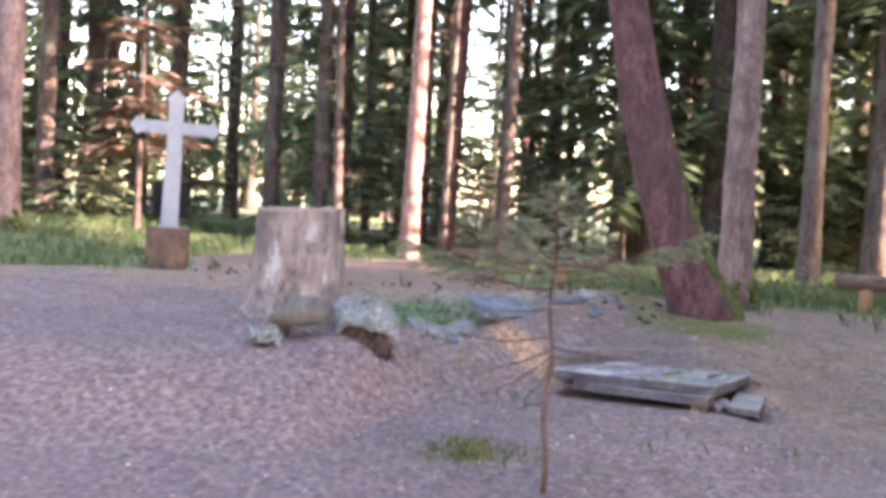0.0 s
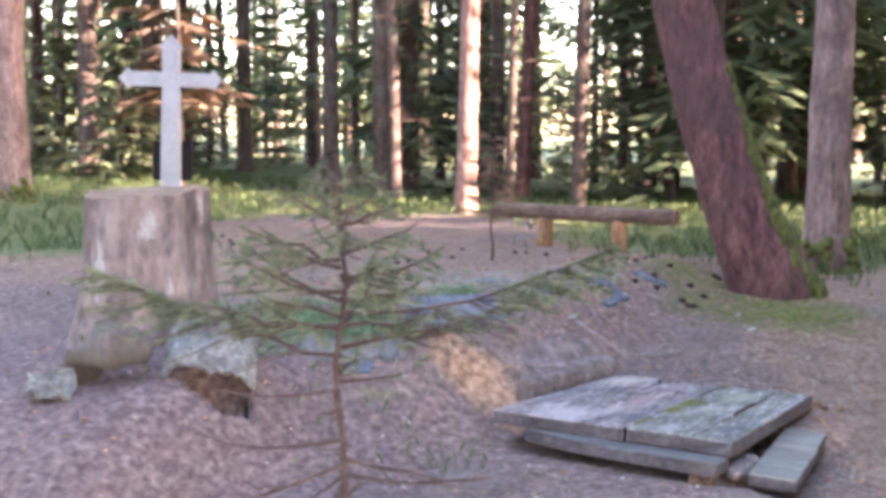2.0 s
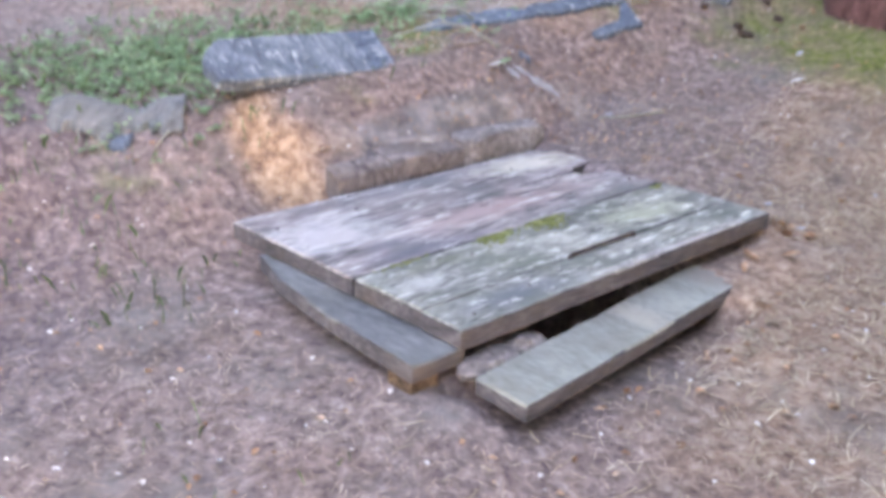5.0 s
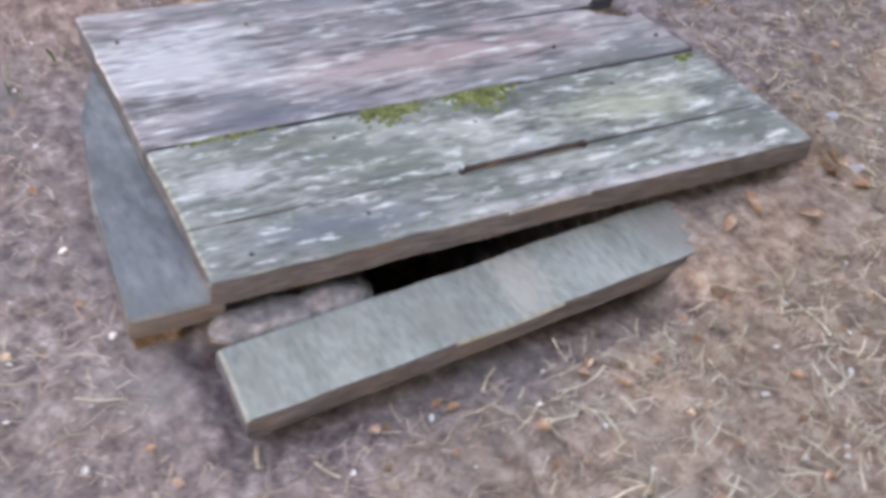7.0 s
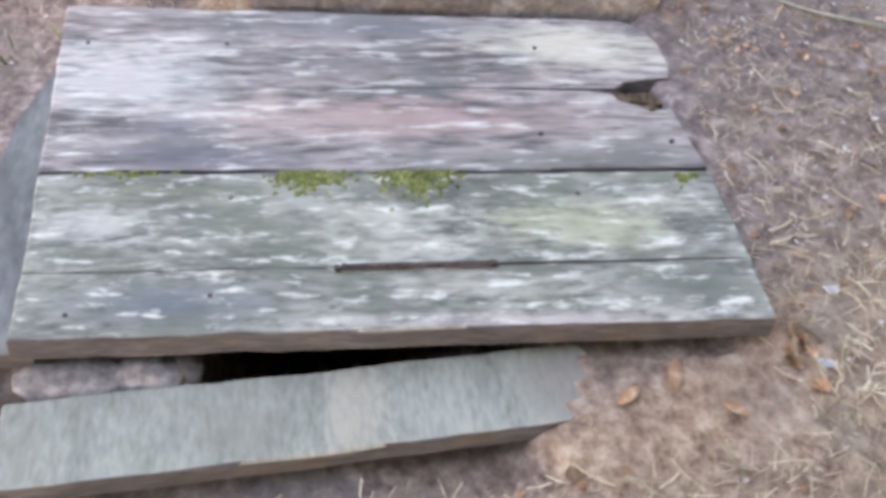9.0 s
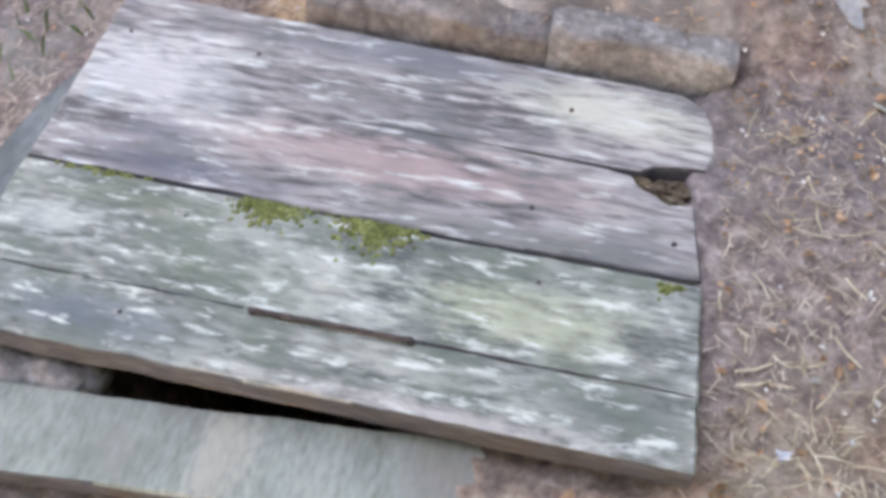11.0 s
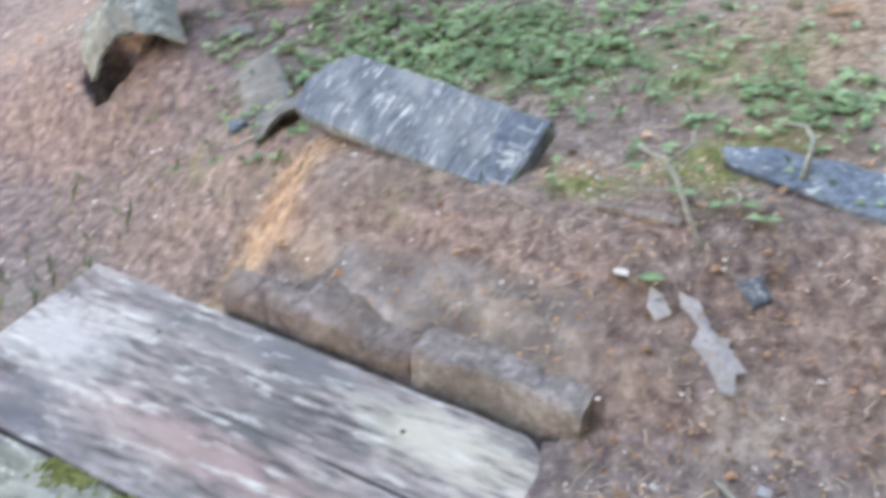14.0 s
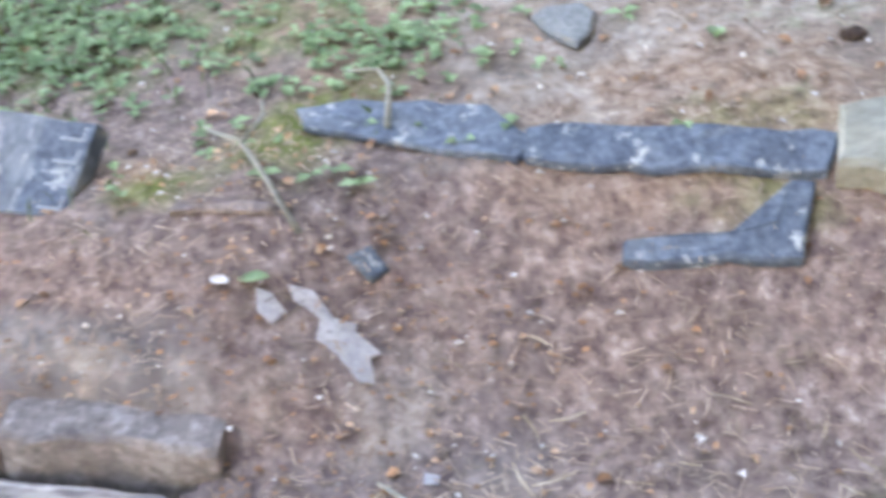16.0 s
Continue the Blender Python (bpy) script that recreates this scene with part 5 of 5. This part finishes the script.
def build_straw():
    verts, faces = [], []
    rnd = random.Random(36)
    while len(faces) < 5000:
        x, y = rnd.gauss(2.25, 0.45), rnd.gauss(6.9, 0.8)
        if not free_of_hatch(x, y):
            continue
        g = ground_height(x, y) + rnd.uniform(0.002, 0.009)
        a, l, w = rnd.uniform(0, 6.28), rnd.uniform(0.03, 0.085), rnd.uniform(0.0012, 0.0026)
        d = Vector((math.cos(a), math.sin(a), rnd.uniform(-0.1, 0.2))) * l
        k = Vector((-math.sin(a), math.cos(a), 0))
        i = len(verts)
        c = Vector((x, y, g))
        verts += [c - k * w, c + k * w, c + d * 0.5 + k * (w + l * 0.06), c + d + k * w, c + d - k * w, c + d * 0.5 + k * (l * 0.06 - w)]
        faces += [(i, i + 1, i + 2, i + 5), (i + 5, i + 2, i + 3, i + 4)]
    tagged(part("dry_straw", mesh_from("dry_straw", verts, faces, STRAW)), "dry straw-coloured grass stems strewn on the ground", "litter", kind="stuff")


build_straw()


def build_leaves(name, label, n, seed, size, mat, sx, sy, mx=1.4, my=6.9):
    verts, faces = [], []
    rnd = random.Random(seed)
    done = 0
    while done < n:
        x, y = rnd.gauss(mx, sx), rnd.gauss(my, sy)
        if not free_of_hatch(x, y):
            continue
        done += 1
        l = size * rnd.uniform(0.5, 1.4)
        a = rnd.uniform(0, 6.28)
        g = ground_height(x, y) + 0.004
        d, s = Vector((math.cos(a), math.sin(a), rnd.uniform(0, 0.3))) * l, Vector((-math.sin(a), math.cos(a), 0)) * l * rnd.uniform(0.25, 0.45)
        c = Vector((x, y, g))
        up = Vector((0, 0, l * rnd.uniform(0.1, 0.35)))
        i = len(verts)
        verts += [c, c + d * 0.35 + s + up, c + d * 0.75 + s * 0.7 + up * 0.7, c + d, c + d * 0.7 - s * 0.8 + up, c + d * 0.3 - s + up * 0.6, c + d * 0.5]
        faces += [(i, i + 1, i + 6), (i + 1, i + 2, i + 6), (i + 2, i + 3, i + 6), (i + 3, i + 4, i + 6), (i + 4, i + 5, i + 6), (i + 5, i, i + 6)]
    tagged(part(name, mesh_from(name, verts, faces, mat)), label, "leaves", kind="stuff")


build_leaves("dead_leaves", "curled rust-brown dead leaves on the ground", 900, 33, 0.022, DEAD_LEAF, 1.3, 1.6)
build_leaves("bark_flakes", "pale flakes of bark and dry leaf on the ground", 850, 34, 0.015, PALE_LEAF, 1.5, 1.9, 1.2, 6.4)
build_leaves("bank_leaf_bits", "small broken reddish-brown leaf bits on the bank", 700, 37, 0.013, DEAD_LEAF, 0.40, 0.38, 0.95, 7.35)
build_leaves("bank_bark_bits", "small pale bark bits strewn on the bank", 150, 38, 0.010, PALE_LEAF, 0.40, 0.40, 0.95, 7.35)
build_leaves("path_leaf_bits", "dead leaf bits scattered over the bare path", 420, 39, 0.022, DEAD_LEAF, 0.9, 0.9, 0.0, 3.6)
build_leaves("far_leaf_bits", "dead leaf bits scattered on the clearing floor", 420, 40, 0.03, DEAD_LEAF, 1.6, 1.2, -0.6, 9.6)
build_leaves("leaf_cluster", "small heap of orange-brown dead leaves by the board", 14, 35, 0.035, DEAD_LEAF, 0.03, 0.08, 2.02, 6.62)


def build_cones():
    rnd = random.Random(41)
    me = mesh_from("pine_cone", *lump(0.018, 3, (1, 1, 1.5), 0.35, 2), CONE)
    for i in range(46):
        x, y = (rnd.gauss(1.25, 0.35), 8.6 + abs(rnd.gauss(0.4, 0.5))) if i < 24 else (rnd.uniform(-4, 1.5), rnd.uniform(8.5, 12.5))
        ob = part("pine_cone", me, None, "", pose(x, y, ground_height(x, y) + 0.01, rnd.uniform(60, 110), 0, rnd.uniform(0, 360)))
        tagged(ob, "small dark pine cone lying on the needle litter", "pine cone", "pine cones")


build_cones()


def build_stick(pts, r, label):
    v = [(x, y, ground_height(x, y) + dz) for x, y, dz in pts]
    tagged(part("dry_stick", mesh_from("dry_stick", *tube(v, [r * (1 - 0.6 * i / len(v)) for i in range(len(v))], 6, 0.2, 40, 1), PALE_PLANK, True)), label, "stick", "sticks on the bank")


build_stick([(0.72, 7.43, 0.006), (0.60, 7.38, 0.035), (0.50, 7.345, 0.05), (0.40, 7.29, 0.05), (0.33, 7.265, 0.04)], 0.007, "thin pale dry stick on the bank")
build_stick([(0.52, 7.35, 0.05), (0.45, 7.40, 0.08), (0.37, 7.40, 0.09)], 0.005, "thin forked pale twig on the bank")
build_stick([(0.50, 7.64, 0.03), (0.40, 7.665, 0.07), (0.30, 7.65, 0.06), (0.20, 7.59, 0.02)], 0.007, "thin curved pale twig over the felt strip")
build_stick([(1.35, 7.66, 0.01), (1.22, 7.55, 0.012), (1.14, 7.48, 0.015)], 0.006, "thin straight dry twig on the earth")


# ---- single leaves, scraps and a stub ----
def build_leaf(x, y, l, turn, mat, label):
    pts = [(0, 0), (0.25, 0.16), (0.55, 0.22), (0.85, 0.12), (1.0, 0), (0.85, -0.13), (0.5, -0.2), (0.2, -0.13)]
    n = len(pts)
    v = [(px * l, py * l, 0.10 * l * abs(py) * 4 + 0.12 * l * px * px) for px, py in pts] + [(0.35 * l, 0, 0.02 * l), (0.7 * l, 0, 0.06 * l)]
    f = [(0, 1, n), (1, 2, n), (2, n + 1, n), (2, 3, n + 1), (3, 4, n + 1), (4, 5, n + 1), (5, 6, n + 1), (6, n, n + 1), (6, 7, n), (7, 0, n)]
    ob = part("fallen_leaf", mesh_from("fallen_leaf", v, f, mat, True), None, "", pose(x, y, ground_height(x, y) + 0.006, 4, -6, turn))
    so = ob.modifiers.new("thick", "SOLIDIFY")
    so.thickness = 0.0012
    tagged(ob, label, "leaf", "single fallen leaves")


for lx, ly, ll, lt, lm, lab in ((0.755, 7.25, 0.06, 40, PALE_LEAF, "pale dry leaf on the bare earth"), (0.77, 7.30, 0.075, 60, LEAF, "fresh green leaf on the bare earth"),
                                (0.60, 7.42, 0.05, 20, DEAD_LEAF, "orange dead leaf beside the mossy plank"), (-0.52, 7.72, 0.11, 75, DEAD_LEAF, "large rust-brown dead leaf on the litter"),
                                (1.98, 6.50, 0.06, 100, DEAD_LEAF, "curled orange-brown leaf by the front board"), (2.0, 6.62, 0.075, 150, DEAD_LEAF, "curled reddish dead leaf by the front board"),
                                (2.05, 6.69, 0.06, 20, DEAD_LEAF, "orange dead leaf on the needle litter"), (1.75, 8.15, 0.07, 30, PALE_LEAF, "pale dry leaf on the brown litter")):
    build_leaf(lx, ly, ll, lt, lm, lab)
for k, (sx, sy, sz) in enumerate(((1.93, 7.04, 0.011), (2.06, 6.93, 0.011), (1.15, 7.57, 0.014), (2.24, 7.32, 0.013), (1.72, 8.5, 0.02))):
    build_flat("paper_scrap", "small white paper scrap on the litter", "paper", [(sx - sz, sy - sz * 0.6), (sx + sz * 0.6, sy - sz), (sx + sz, sy + sz * 0.5), (sx - sz * 0.3, sy + sz)], PAPER, 0.004, seed=90 + k, group="paper scraps")
tagged(part("rotten_stub", mesh_from("rotten_stub", *tube([(0.02, 6.22, 0.05), (0.02, 6.22, 0.25), (0.015, 6.225, 0.29)], [0.035, 0.033, 0.026], 10, 0.3, 20, 2), ROT)), "short dark rotten stub beside the felt slab", "post")
